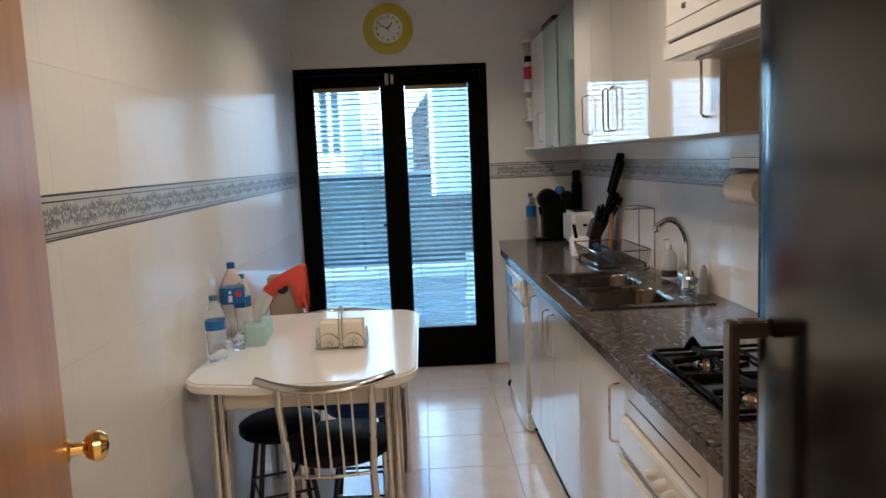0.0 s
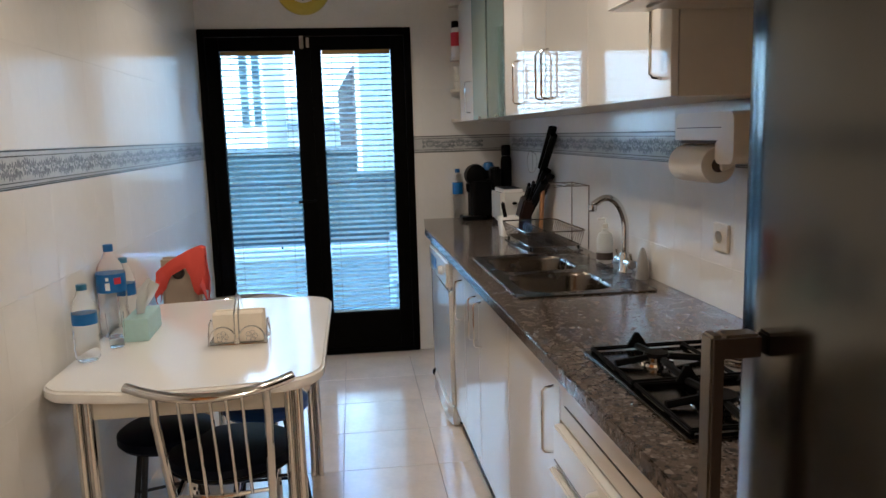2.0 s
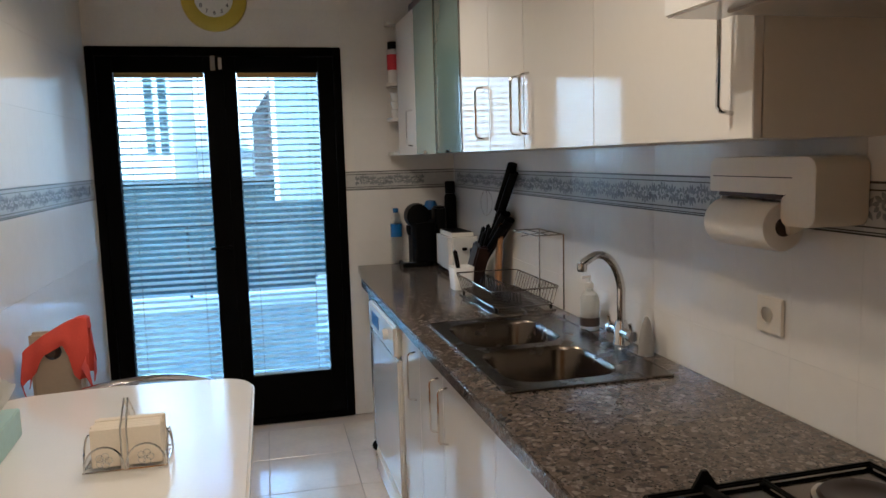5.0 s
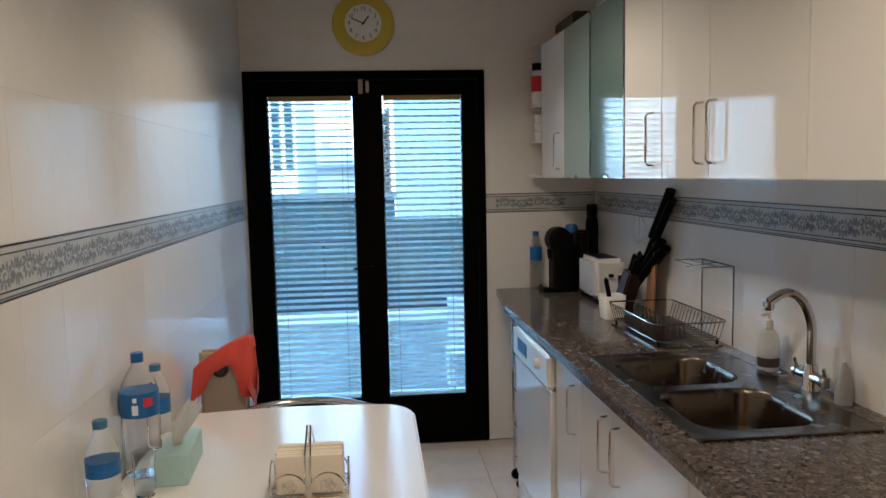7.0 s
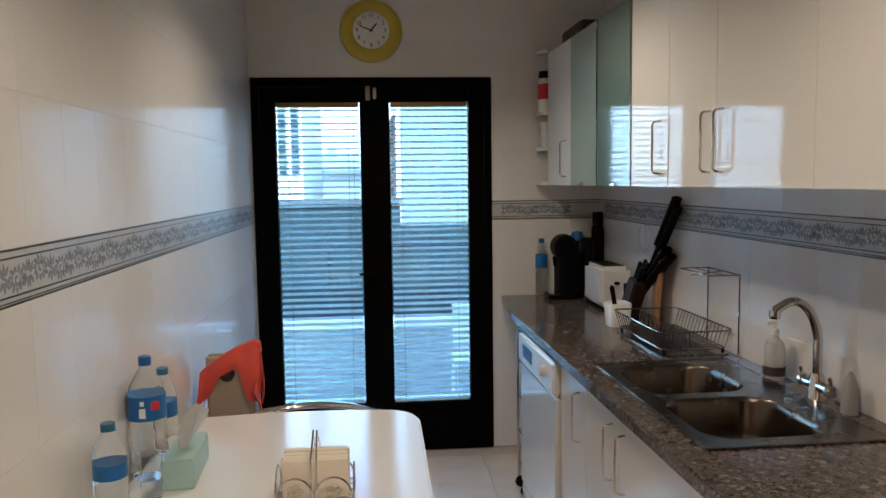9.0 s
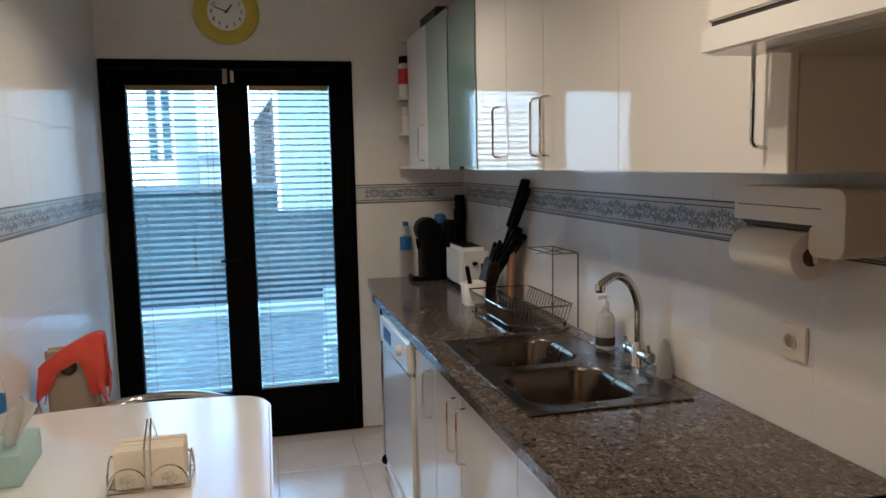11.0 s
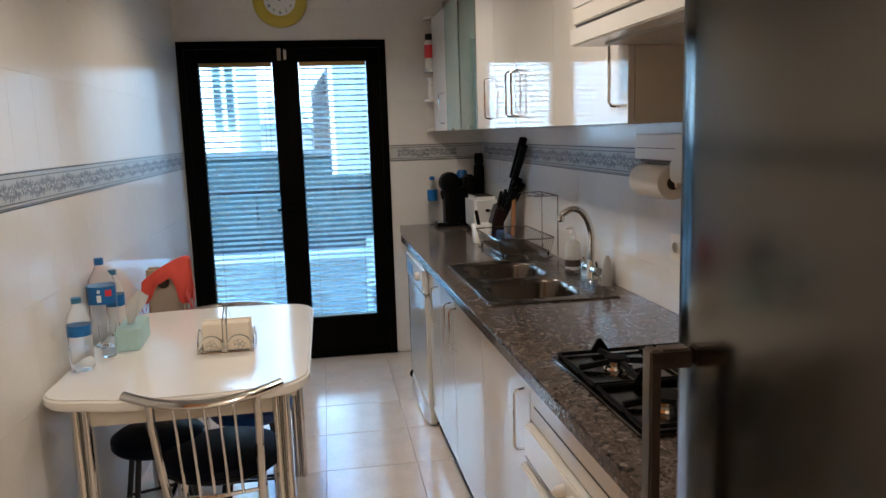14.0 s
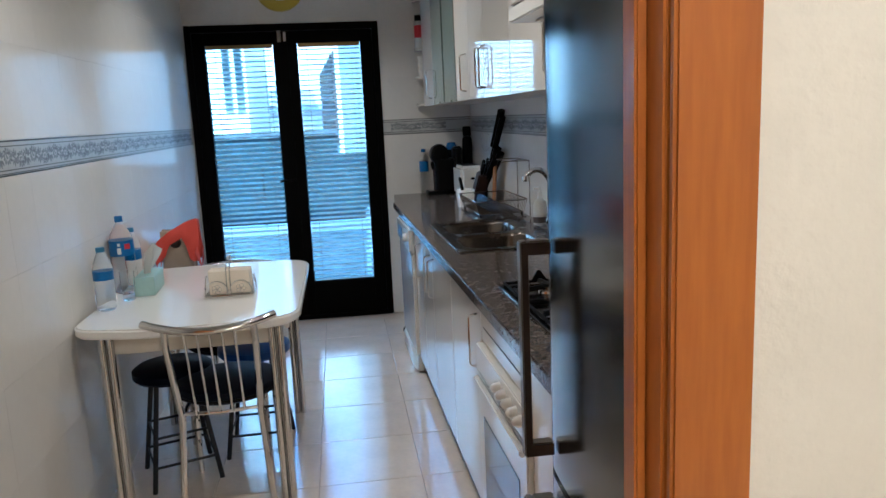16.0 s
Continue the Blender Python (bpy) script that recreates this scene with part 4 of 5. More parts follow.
jar = thing("plastic_jar", (1.335, 5.52, 1.934), "red and white plastic jar with dark lid on end shelf", "jar")
part("body", lathe([(0.001, 0), (0.036, 0), (0.038, 0.01), (0.038, 0.17), (0.030, 0.185), (0.001, 0.186)], 1.335, 5.52, 20, cz=1.9335), WHITE, jar)
part("label", lathe([(0.0388, 0.07), (0.0388, 0.155)], 1.335, 5.52, 24, cz=1.9335), RED_PRINT, jar, "red label")
part("lid", lathe([(0.033, 0.187), (0.033, 0.225), (0.001, 0.226)], 1.335, 5.52, 20, cz=1.9335), DARK, jar, "dark lid")
cups = thing("stacked_cups", (1.34, 5.52, 1.738), "stack of small white cups on end shelf", "cups")
for k in range(3):
    part("cup", lathe([(0.022, 0), (0.032, 0.045), (0.030, 0.045), (0.020, 0.004), (0.001, 0.004)], 1.34, 5.52, 18, cz=1.7385 + 0.047 * k), WHITE, cups)
single("storage_basket", box(1.40, 5.05, UZ1 + 0.001, 1.66, 5.40, UZ1 + 0.10, 0.01), SHUTTER, "dark brown low basket on top of wall cabinets", "basket")

# cooker hood
hood = thing("cooker_hood", (1.45, 2.11, 1.70), "cream slim cooker hood above the hob", "cooker hood")
HD = 1.195
part("cabinet", box(HD + 0.03, 1.802, 1.815, EAST - 0.004, 2.396, UZ1, 0.003), GLOSS, hood)
part("front", box(HD + 0.006, 1.800, 1.782, HD + 0.028, 2.435, UZ1, 0.003), GLOSS, hood)
part("lip", prism([(HD, 1.800), (EAST - 0.004, 1.800), (EAST - 0.004, 2.396), (1.335, 2.396), (1.300, 2.396), (1.300, 2.44), (HD, 2.44)], 1.730, 1.773, 0.004), WHITE, hood)
part("gap", box(HD + 0.012, 1.805, 1.772, HD + 0.03, 2.43, 1.784), PLINTH_SEAL, hood)
part("panel_groove", box(HD + 0.0045, 1.805, 1.8235, HD + 0.008, 2.43, 1.825), HANDLE_STEEL, hood)
part("filter", box(HD + 0.06, 1.86, 1.725, 1.60, 2.36, 1.731, 0.002), material("hood_filter_mesh", (0.42, 0.38, 0.33), 0.4, 0.3, vary=0.15, grain=300), hood, "grey metal filter")
part("lamp", lathe([(0.03, -0.002), (0.034, 0.004), (0.001, 0.005)], 1.56, 2.11, 16, cz=1.723), PLASTIC, hood)
for y in (1.95, 2.02, 2.30):
    part("switch", box(HD + 0.0025, y - 0.012, 1.850, HD + 0.006, y + 0.012, 1.863, 0.001), HANDLE_STEEL, hood, "small steel switch")

# kitchen roll holder and socket
frame_of[0] = RUN @ Matrix.Translation((0, -0.026, 0))
kr = thing("paper_roll_holder", (1.62, 2.66, 1.26), "cream plastic wall dispenser with white paper roll", "paper roll holder")
cover = prism(arc(2.560, 1.470, 0.025, 180, 90, 4) + arc(2.850, 1.470, 0.025, 90, 0, 4) + [(2.875, 1.418), (2.632, 1.418)] + arc(2.617, 1.403, 0.015, 90, 0, 3) + arc(2.612, 1.375, 0.020, 0, -80, 4) + arc(2.560, 1.380, 0.025, -100, -180, 4), 1.562, EAST - 0.002, 0.014, 3)
cover.transform(Matrix(((0, 0, 1, 0), (1, 0, 0, 0), (0, 1, 0, 0), (0, 0, 0, 1))))
bmesh.ops.recalc_face_normals(cover, faces=list(cover.faces))
part("cover", cover, PLASTIC, kr)
part("seam", box(1.5612, 2.60, 1.452, 1.566, 2.862, 1.454), SHUTTER, kr, "fine lid seam")
part("end_bracket", box(1.585, 2.852, 1.335, EAST - 0.002, 2.874, 1.417, 0.008, 3), PLASTIC, kr)
part("near_bracket", tube([(1.655, 2.628, 1.405), (1.625, 2.628, 1.372), (1.590, 2.630, 1.352), (1.580, 2.632, 1.350)], 0.012, 10, False, 1.4), PLASTIC, kr)
part("cutter", box(1.568, 2.634, 1.408, 1.60, 2.850, 1.417, 0.002), SHUTTER, kr, "dark serrated cutter strip")
part("roll", lathe([(0.018, -0.103), (0.050, -0.103), (0.052, -0.099), (0.052, 0.099), (0.050, 0.103), (0.018, 0.103)], 1.580, 2.746, 32, "y", 1.350), PAPER, kr, "white paper towel roll")
part("core", lathe([(0.020, -0.106), (0.020, 0.106)], 1.580, 2.746, 18, "y", 1.350), SHUTTER, kr)
frame_of[0] = RUN
so = thing("power_socket", (EAST, 2.80, 1.08), "cream plastic wall socket", "socket")
part("plate", box(EAST - 0.009, 2.738, 1.078, EAST - 0.001, 2.828, 1.166, 0.003), PLASTIC, so)
part("well", lathe([(0.020, -0.0005), (0.022, -0.0025), (0.019, -0.003), (0.017, 0.0), (0.001, 0.001)], EAST - 0.0085, 2.792, 20, "x", 1.122), TABLE_WHITE, so)
frame_of[0] = PLAIN

# fridge
fridge = thing("fridge", (1.35, 1.22, 0), "tall dark steel fridge-freezer with bracket handles", "fridge")
FX, FA, FB = 1.040, 0.925, 1.505
part("body", box(FX + 0.06, FA, 0.02, 1.68, FB - 0.004, 1.93, 0.006), STEEL_DARK, fridge)
for z0, z1, h0, h1 in ((0.745, 1.93, 0.79, 1.222), (0.06, 0.735, 0.28, 0.70)):
    bow = [(FX + 0.056, FB), (FX + 0.056, FA)] + [(FX + 0.006 * abs(2 * k / 20 - 1) ** 3 + 0.008 * (abs(2 * k / 20 - 1) ** 16), FA + (FB - FA) * k / 20) for k in range(21)]
    d = part("door", prism(bow, z0, z1, 0.004), STEEL_DARK, fridge)
    hy = FB - 0.055
    hb = part("handle", join(box(FX - 0.060, hy - 0.014, h0, FX - 0.044, hy + 0.014, h1, 0.003), box(FX - 0.044, hy - 0.014, h0, FX - 0.0005, hy + 0.014, h0 + 0.028, 0.003), box(FX - 0.044, hy - 0.014, h1 - 0.028, FX - 0.0005, hy + 0.014, h1, 0.003)), FRIDGE_HANDLE, d, "square steel bracket handle")
    part("inlay", join(box(FX - 0.058, hy - 0.0165, h0 + 0.003, FX - 0.002, hy - 0.0142, h0 + 0.026), box(FX - 0.058, hy - 0.0165, h0 + 0.026, FX - 0.046, hy - 0.0142, h1 - 0.026), box(FX - 0.058, hy - 0.0165, h1 - 0.026, FX - 0.002, hy - 0.0142, h1 - 0.003)), HANDLE_SIDE, hb, "dark brown handle side")
for x in (FX + 0.1, 1.6):
    for y in (FA + 0.06, FB - 0.06):
        part("foot", lathe([(0.018, 0), (0.018, 0.02)], x, y, 10), DARK, fridge)

# ---- table and chairs ----
table = thing("dining_table", (0.08, 3.34, 0), "white laminate dining table with rounded ends against wall", "table")
TX0, TX1 = WEST + 0.006, 0.474
outline = [(TX1, 3.05), (TX1, 3.68)]
outline += arc(TX1 - 0.13, 3.815, 0.13, 0, 75, 8)
outline += [(0.22, 3.958), (0.05, 3.965), (-0.12, 3.955)]
outline += arc(TX0 + 0.11, 3.83, 0.11, 100, 180, 5)
outline += arc(TX0 + 0.11, 2.91, 0.11, 180, 250, 5)
outline += [(-0.10, 2.768), (0.05, 2.755), (0.20, 2.762)]
outline += arc(TX1 - 0.15, 2.925, 0.15, -76, 0, 8)
part("tabletop", prism(outline, 0.728, 0.765, 0.008, 3), TABLE_TOP, table)
part("apron", prism([(-0.25, 2.885), (0.385, 2.885), (0.385, 3.83), (-0.25, 3.83)], 0.645, 0.7275, 0.003), TABLE_WHITE, table, "cream apron under the top")
for lx, ly in ((-0.235, 2.90), (0.375, 2.90), (-0.235, 3.80), (0.375, 3.80)):
    lg = part("leg", box(lx - 0.022, ly - 0.006, 0.0, lx + 0.026, ly + 0.030, 0.7275, 0.006), TABLE_WHITE, table, "cream table leg")
    part("chrome_tube", tube([(lx - 0.012, ly - 0.022, 0.0), (lx - 0.012, ly - 0.022, 0.728)], 0.0135, 12), CHROME, lg, "chrome leg tube")
    part("chrome_tube", tube([(lx + 0.018, ly - 0.022, 0.0), (lx + 0.018, ly - 0.022, 0.728)], 0.0135, 12), CHROME, lg, "chrome leg tube")
part("drawer_knob", lathe([(0.001, -0.022), (0.010, -0.020), (0.010, 0)], 0.42, 2.90, 12, "y", 0.705), PLASTIC, table)


def chair(rz, dip, bow):
    """A chrome chair with its top rail at height rz: origin under its seat, back towards -y."""
    ob = new("dining_chair")
    ob.empty_display_size = 0.1
    ORIGIN[ob.name] = Vector((0, 0, 0))
    tagged(ob, "chrome tube dining chair with round navy vinyl seat", "chair", "chairs at the table")
    seat = part("seat", lathe([(0.001, 0.420), (0.185, 0.420), (0.200, 0.430), (0.205, 0.450), (0.198, 0.468), (0.165, 0.478), (0.001, 0.482)], 0, 0.02, 36), BLACK_VINYL, ob)
    part("piping", tube([(0.204 * math.cos(a), 0.02 + 0.204 * math.sin(a), 0.440) for a in [2 * math.pi * k / 36 for k in range(36)]], 0.005, 6, True), DARK, seat)
    top = [(x, -0.315 - bow * (1 - (x / 0.225) ** 2), rz - dip * (1 - (x / 0.225) ** 2)) for x in np.linspace(-0.225, 0.225, 13)]
    part("top_rail", tube(top, 0.0165, 12, False, 0.8), CHROME, ob)
    for s in (-1, 1):
        part("back_post", tube([(s * 0.150, -0.338, rz - 0.011), (s * 0.152, -0.325, rz - 0.097), (s * 0.145, -0.27, 0.52), (s * 0.140, -0.235, 0.42), (s * 0.150, -0.245, 0.25), (s * 0.165, -0.275, 0.0)], 0.0125, 10), CHROME, ob)
        part("front_leg", tube([(s * 0.14, 0.06, 0.418), (s * 0.15, 0.15, 0.41), (s * 0.165, 0.19, 0.36), (s * 0.17, 0.20, 0.0)], 0.0125, 10), CHROME, ob)
        part("seat_rail", tube([(s * 0.140, -0.235, 0.41), (s * 0.140, 0.06, 0.412)], 0.009, 8), CHROME, ob)
    part("low_rail", tube([(-0.140, -0.24, 0.43), (0, -0.262, 0.43), (0.140, -0.24, 0.43)], 0.007, 8), CHROME, ob)
    for k in range(5):
        x = -0.085 + 0.0425 * k
        part("back_rod", tube([(x, -0.355, rz - 0.029), (x, -0.325, rz - 0.137), (x, -0.258, 0.43)], 0.0045, 8), CHROME, ob)
    return ob


near_chair = chair(0.797, 0.028, 0.055)
near_chair.matrix_world = pose(0.16, 3.03, 0, 0, 0, 2)
far_chair = chair(0.735, -0.012, 0.075)
far_chair.matrix_world = pose(0.09, 3.70, 0, 0, 0, 176)
far_chair["label"] = "chrome tube dining chair pushed under the table end"

stool = thing("stool", (0.22, 3.44, 0), "round stool with blue vinyl top and dark metal legs", "stool")
part("seat", lathe([(0.001, 0.440), (0.150, 0.440), (0.160, 0.452), (0.160, 0.478), (0.140, 0.492), (0.001, 0.496)], 0.22, 3.44, 32), NAVY, stool)
for a in (45, 135, 225, 315):
    c, s = math.cos(radians(a)), math.sin(radians(a))
    part("leg", tube([(0.22 + 0.11 * c, 3.44 + 0.11 * s, 0.44), (0.22 + 0.19 * c, 3.44 + 0.19 * s, 0.0)], 0.010, 8), RAIL_PAINT, stool)
for z, r in ((0.22, 0.152), (0.10, 0.172)):
    part("rung", tube([(0.22 + r * math.cos(radians(k * 90 + 45)), 3.44 + r * math.sin(radians(k * 90 + 45)), z) for k in range(4)], 0.006, 6, True), RAIL_PAINT, stool)

other = copy_thing(stool, pose(-0.09, 3.22, 0, 0, 0, 20))
for piece in other.children:
    if piece.name.startswith("seat"):
        piece.data = piece.data.copy()
        piece.data.materials[0] = BLACK_VINYL
other["label"] = "round stool with dark vinyl top standing under table"

# ---- on the table ----
TT = 0.7655
bottle(-0.292, 3.425, TT, 0.050, 0.334, 0.165, 0.066, True, BLUE_CAP, "large clear water bottle with blue label on table")
bottle(-0.298, 3.60, TT, 0.038, 0.258, 0.115, 0.045, False, PALE_CAP, "clear water bottle with pale blue cap on table")
bottle(-0.285, 3.115, TT, 0.038, 0.250, 0.122, 0.036, False, PALE_CAP, "small half-empty water bottle with narrow blue label")
gl = thing("drinking_glass", (-0.240, 3.265, TT), "clear plastic tumbler standing before the tissue box", "glass")
part("tumbler", lathe([(0.001, 0.0), (0.022, 0.0), (0.024, 0.004), (0.0245, 0.03), (0.0265, 0.034), (0.0265, 0.06), (0.028, 0.064), (0.029, 0.118), (0.0275, 0.118), (0.023, 0.008), (0.001, 0.007)], -0.240, 3.265, 24, cz=TT + 0.0006), PET, gl)
tb = thing("tissue_box", (-0.18, 3.34, TT), "teal cardboard tissue box with white tissue pulled up", "tissue box")
bx = box(-0.041, -0.113, 0, 0.041, 0.113, 0.080, 0.003)
bx.transform(pose(-0.194, 3.425, TT, 0, 0, 3))
part("carton", bx, TEAL, tb)
ts = bmesh.new()
rows = []
for i in range(9):
    v = i / 8
    w = 0.05 * (0.35 + 1.1 * v - 0.75 * v * v) * (1 if i < 8 else 0.35)
    rows.append([ts.verts.new((-0.194 + 0.045 * v + 0.030 * u * w / 0.05 + 0.008 * math.sin(5 * u + 3 * v), 3.40 - 0.02 * v + w * u, TT + 0.078 + 0.135 * v - 0.02 * u * u * v + 0.006 * math.sin(9 * u))) for u in np.linspace(-1, 1, 9)])
for i in range(8):
    for k in range(8):
        ts.faces.new((rows[i][k], rows[i][k + 1], rows[i + 1][k + 1], rows[i + 1][k]))
bmesh.ops.solidify(ts, geom=list(ts.faces), thickness=0.0008)
part("tissue", ts, PAPER, tb, "white tissue")

nh = thing("napkin_holder", (0.175, 3.24, TT), "scrolled chrome wire napkin holder full of napkins", "napkin holder")
NX0, NX1, NY0, NY1 = 0.078, 0.272, 3.18, 3.32
part("tray", join(tube([(NX0, NY0, TT + 0.006), (NX1, NY0, TT + 0.006), (NX1, NY1, TT + 0.006), (NX0, NY1, TT + 0.006)], 0.0028, 6, True), *[tube([(NX0, NY0 + k * 0.035, TT + 0.006), (NX1, NY0 + k * 0.035, TT + 0.006)], 0.0015, 5) for k in (1, 2, 3)]), CHROME, nh)
for yy in (NY0, NY1):
    for cx in (0.127, 0.223):
        part("scroll", tube([(cx + 0.046 * math.cos(radians(a)), yy, TT + 0.006 + 0.062 * math.sin(radians(a)) ** 0.8) for a in range(0, 181, 15)], 0.0025, 6), CHROME, nh)
        part("flower", join(*[tube([(cx + 0.011 * math.cos(b) + 0.009 * math.cos(t), yy, TT + 0.033 + 0.011 * math.sin(b) + 0.009 * math.sin(t)) for t in [2 * math.pi * k / 8 for k in range(8)]], 0.0012, 5, True) for b in [2 * math.pi * k / 5 for k in range(5)]]), CHROME, nh)
for xx in (NX0, NX1):
    part("side_scroll", tube([(xx, 3.25 + 0.055 * math.cos(radians(a)), TT + 0.006 + 0.07 * math.sin(radians(a))) for a in range(0, 181, 15)], 0.0025, 6), CHROME, nh)
part("carry_loop", join(*[tube([(x, NY0, TT + 0.006), (x, NY0 + 0.01, TT + 0.11), (x * 0.6 + 0.07, 3.25, TT + 0.165), (x, NY1 - 0.01, TT + 0.11), (x, NY1, TT + 0.006)], 0.0024, 6) for x in (0.168, 0.182)]), CHROME, nh)
rng = random.Random(5)
nps = thing("napkins", (0.176, 3.25, TT), "stack of cream paper napkins standing in wire holder", "napkins")
for k in range(9):
    part("napkin", box(0.094 + rng.uniform(-0.003, 0.003), 3.198 + k * 0.0125, TT + 0.009, 0.258 + rng.uniform(-0.003, 0.003), 3.2095 + k * 0.0125, TT + 0.105 + rng.uniform(-0.004, 0.003), 0.002, 1), NAPKIN, nps)

# red cloth over a folded beige seat by the wall
hs = thing("folded_chair", (-0.21, 4.16, 0), "beige folded chair by the wall with dark round knob", "chair")
part("back", box(-0.300, 4.135, 0.42, -0.125, 4.170, 0.935, 0.012, 3), BEIGE, hs)
part("leg", tube([(-0.285, 4.195, 0.0), (-0.285, 4.182, 0.90)], 0.011, 8), BEIGE, hs)
part("leg", tube([(-0.140, 4.195, 0.0), (-0.140, 4.182, 0.90)], 0.011, 8), BEIGE, hs)
part("leg", tube([(-0.285, 4.10, 0.0), (-0.285, 4.145, 0.45)], 0.011, 8), BEIGE, hs)
part("leg", tube([(-0.140, 4.10, 0.0), (-0.140, 4.145, 0.45)], 0.011, 8), BEIGE, hs)
part("knob", lathe([(0.001, -0.022), (0.014, -0.022), (0.026, -0.012), (0.029, 0.0), (0.001, 0.001)], -0.222, 4.135, 20, "y", 0.862), HANDLE_SIDE, hs, "dark round knob")
cl = bmesh.new()
rows = []
for i in range(19):
    u = -1 + 2 * i / 18
    row = []
    for k in range(15):
        v = -1 + 2 * k / 14
        lobe = min(1.0, max(0.0, (abs(u) - 0.22) / 0.3))
        lobe = lobe * lobe * (3 - 2 * lobe)
        side = max(0.0, abs(u) - 0.72) / 0.28
        front = max(0.0, abs(v) - 0.3) / 0.7
        x = -0.216 + (0.114 if u > 0 else 0.104) * math.copysign(min(1.0, abs(u) * 1.3), u)
        y = 4.157 + 0.050 * math.copysign(min(1.0, abs(v) * 1.5) ** 0.8, v) + 0.012 * lobe * math.sin(9 * u) * front
        z = 0.942 + 0.040 * u + 0.014 * math.sin(2.6 * u) - 0.045 * max(0.0, u - 0.45) ** 2 - 0.05 * max(0.0, -u - 0.3) - front * (0.070 + (0.145 if u > 0 else 0.045) * lobe) - (0.04 if u > 0 else 0.03) * side
        row.append(cl.verts.new((x + 0.006 * math.sin(11 * v) * side, y, z)))
    rows.append(row)
for i in range(18):
    for k in range(14):
        cl.faces.new((rows[i][k], rows[i][k + 1], rows[i + 1][k + 1], rows[i + 1][k]))
bmesh.ops.recalc_face_normals(cl, faces=list(cl.faces))
bmesh.ops.solidify(cl, geom=list(cl.faces), thickness=0.004)
single("red_cloth", cl, RED_CLOTH, "red cloth draped over the folded chair", "cloth")

# ceiling lamps
cl1 = thing("ceiling_lamp", (0.54, 2.35, TOP), "white ceiling lamp bar with two lit spots", "ceiling lamp", "kitchen ceiling lamps")
part("bar", box(0.30, 2.31, TOP - 0.035, 0.78, 2.39, TOP - 0.001, 0.006), WHITE, cl1)
for x in (0.43, 0.65):
    part("holder", lathe([(0.022, -0.10), (0.030, -0.06), (0.030, -0.036)], x, 2.35, 16, cz=TOP), WHITE, cl1)
copy_thing(cl1, pose(0.54, 4.15, TOP))
cl2 = thing("hall_ceiling_lamp", (1.0, -0.7, TOP), "round white hall ceiling lamp", "ceiling lamp")
part("base", lathe([(0.10, -0.001), (0.10, -0.03), (0.05, -0.08), (0.03, -0.12), (0.001, -0.125)], 1.0, -0.7, 24, cz=TOP), WHITE, cl2)

# ---- outside ----
single("ground", box(-150, NORTH + 0.21, -3.2, 150, 260, -3.0), GROUND, "grey street ground far below", "ground", kind="structure")
terrace = single("terrace_floor", box(-3.2, NORTH + 0.205, -0.25, 4.5, 7.05, -0.02), TERRACE, "pale tiled balcony floor", "balcony", kind="structure")
single("parapet", box(-3.2, 6.86, -0.019, 4.5, 6.98, 0.47), PARAPET, "low stained pale grey rendered balcony parapet", "parapet", kind="structure")
single("coping", box(-3.2, 6.83, 0.471, 4.5, 7.05, 0.545, 0.006), RENDER_WHITE, "white balcony coping", "coping", kind="structure")
rail = thing("balcony_railing", (0.3, 6.92, 0.545), "black metal balcony railing on the parapet", "railing")
for z in (0.575, 1.075):
    part("rail", tube([(-3.2, 6.92, z), (4.5, 6.92, z)], 0.012, 8), RAIL_PAINT, rail)
for x in (-2.2, -1.0, -0.02, 1.35, 2.6):
    part("post", tube([(x, 6.92, 0.545), (x, 6.92, 1.075)], 0.011, 8), RAIL_PAINT, rail)
pc = thing("balcony_chair", (1.0, 6.45, -0.02), "white plastic garden chair on the balcony", "chair")
part("back", prism([(0.86, 6.62), (1.12, 6.62), (1.12, 6.65), (0.86, 6.65)], 0.36, 0.70, 0.02), WHITE, pc)
part("seat", box(0.84, 6.22, 0.34, 1.14, 6.62, 0.37, 0.01), WHITE, pc)
for x in (0.86, 1.12):
    for y in (6.24, 6.63):
        part("leg", tube([(x, y, -0.02), (x, y, 0.345)], 0.014, 8), WHITE, pc)

far = thing("white_building", (-3, 24, -3), "sunlit white rendered building with small windows", "building")
part("wall", box(-9.0, 24, -3, 3.5, 30, 8), RENDER_WHITE, far)
part("cornice", box(-9.1, 23.8, 1.75, 3.6, 23.99, 1.92), FAR_SHADE, far, "tiled cornice")
for x, z in ((-1.0, 2.58), (-4.0, 2.58), (-6.5, 2.58), (-1.0, 5.6), (-4.0, 5.6)):
    w = part("window", box(x - 0.12, 23.96, z - 0.14, x + 0.12, 23.995, z + 0.14), FAR_SHADE, far, "small dark window")
    part("sill", box(x - 0.16, 23.90, z - 0.19, x + 0.16, 23.994, z - 0.145), RENDER_WHITE, w)
side = thing("neighbour_building", (-2.6, 16, -3), "pale rendered house with louvred shutters", "house")
part("wall", box(-7.5, 16, -3, -1.08, 21, 7), RENDER_WHITE, side)
for x in (-1.46, -1.22):
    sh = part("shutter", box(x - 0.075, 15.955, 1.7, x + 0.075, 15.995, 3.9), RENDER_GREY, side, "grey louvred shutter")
    for k in range(22):
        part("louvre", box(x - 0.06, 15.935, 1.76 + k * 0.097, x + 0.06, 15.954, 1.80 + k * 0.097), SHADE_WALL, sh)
gw = thing("garden_wall", (-2, 12, -3), "weathered garden wall, shade put into its near-black blue, dark coping", "wall")
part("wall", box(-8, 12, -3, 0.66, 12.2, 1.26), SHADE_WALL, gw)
part("coping", box(-8, 11.95, 1.261, 0.68, 12.25, 1.32), ROOF_DARK, gw)
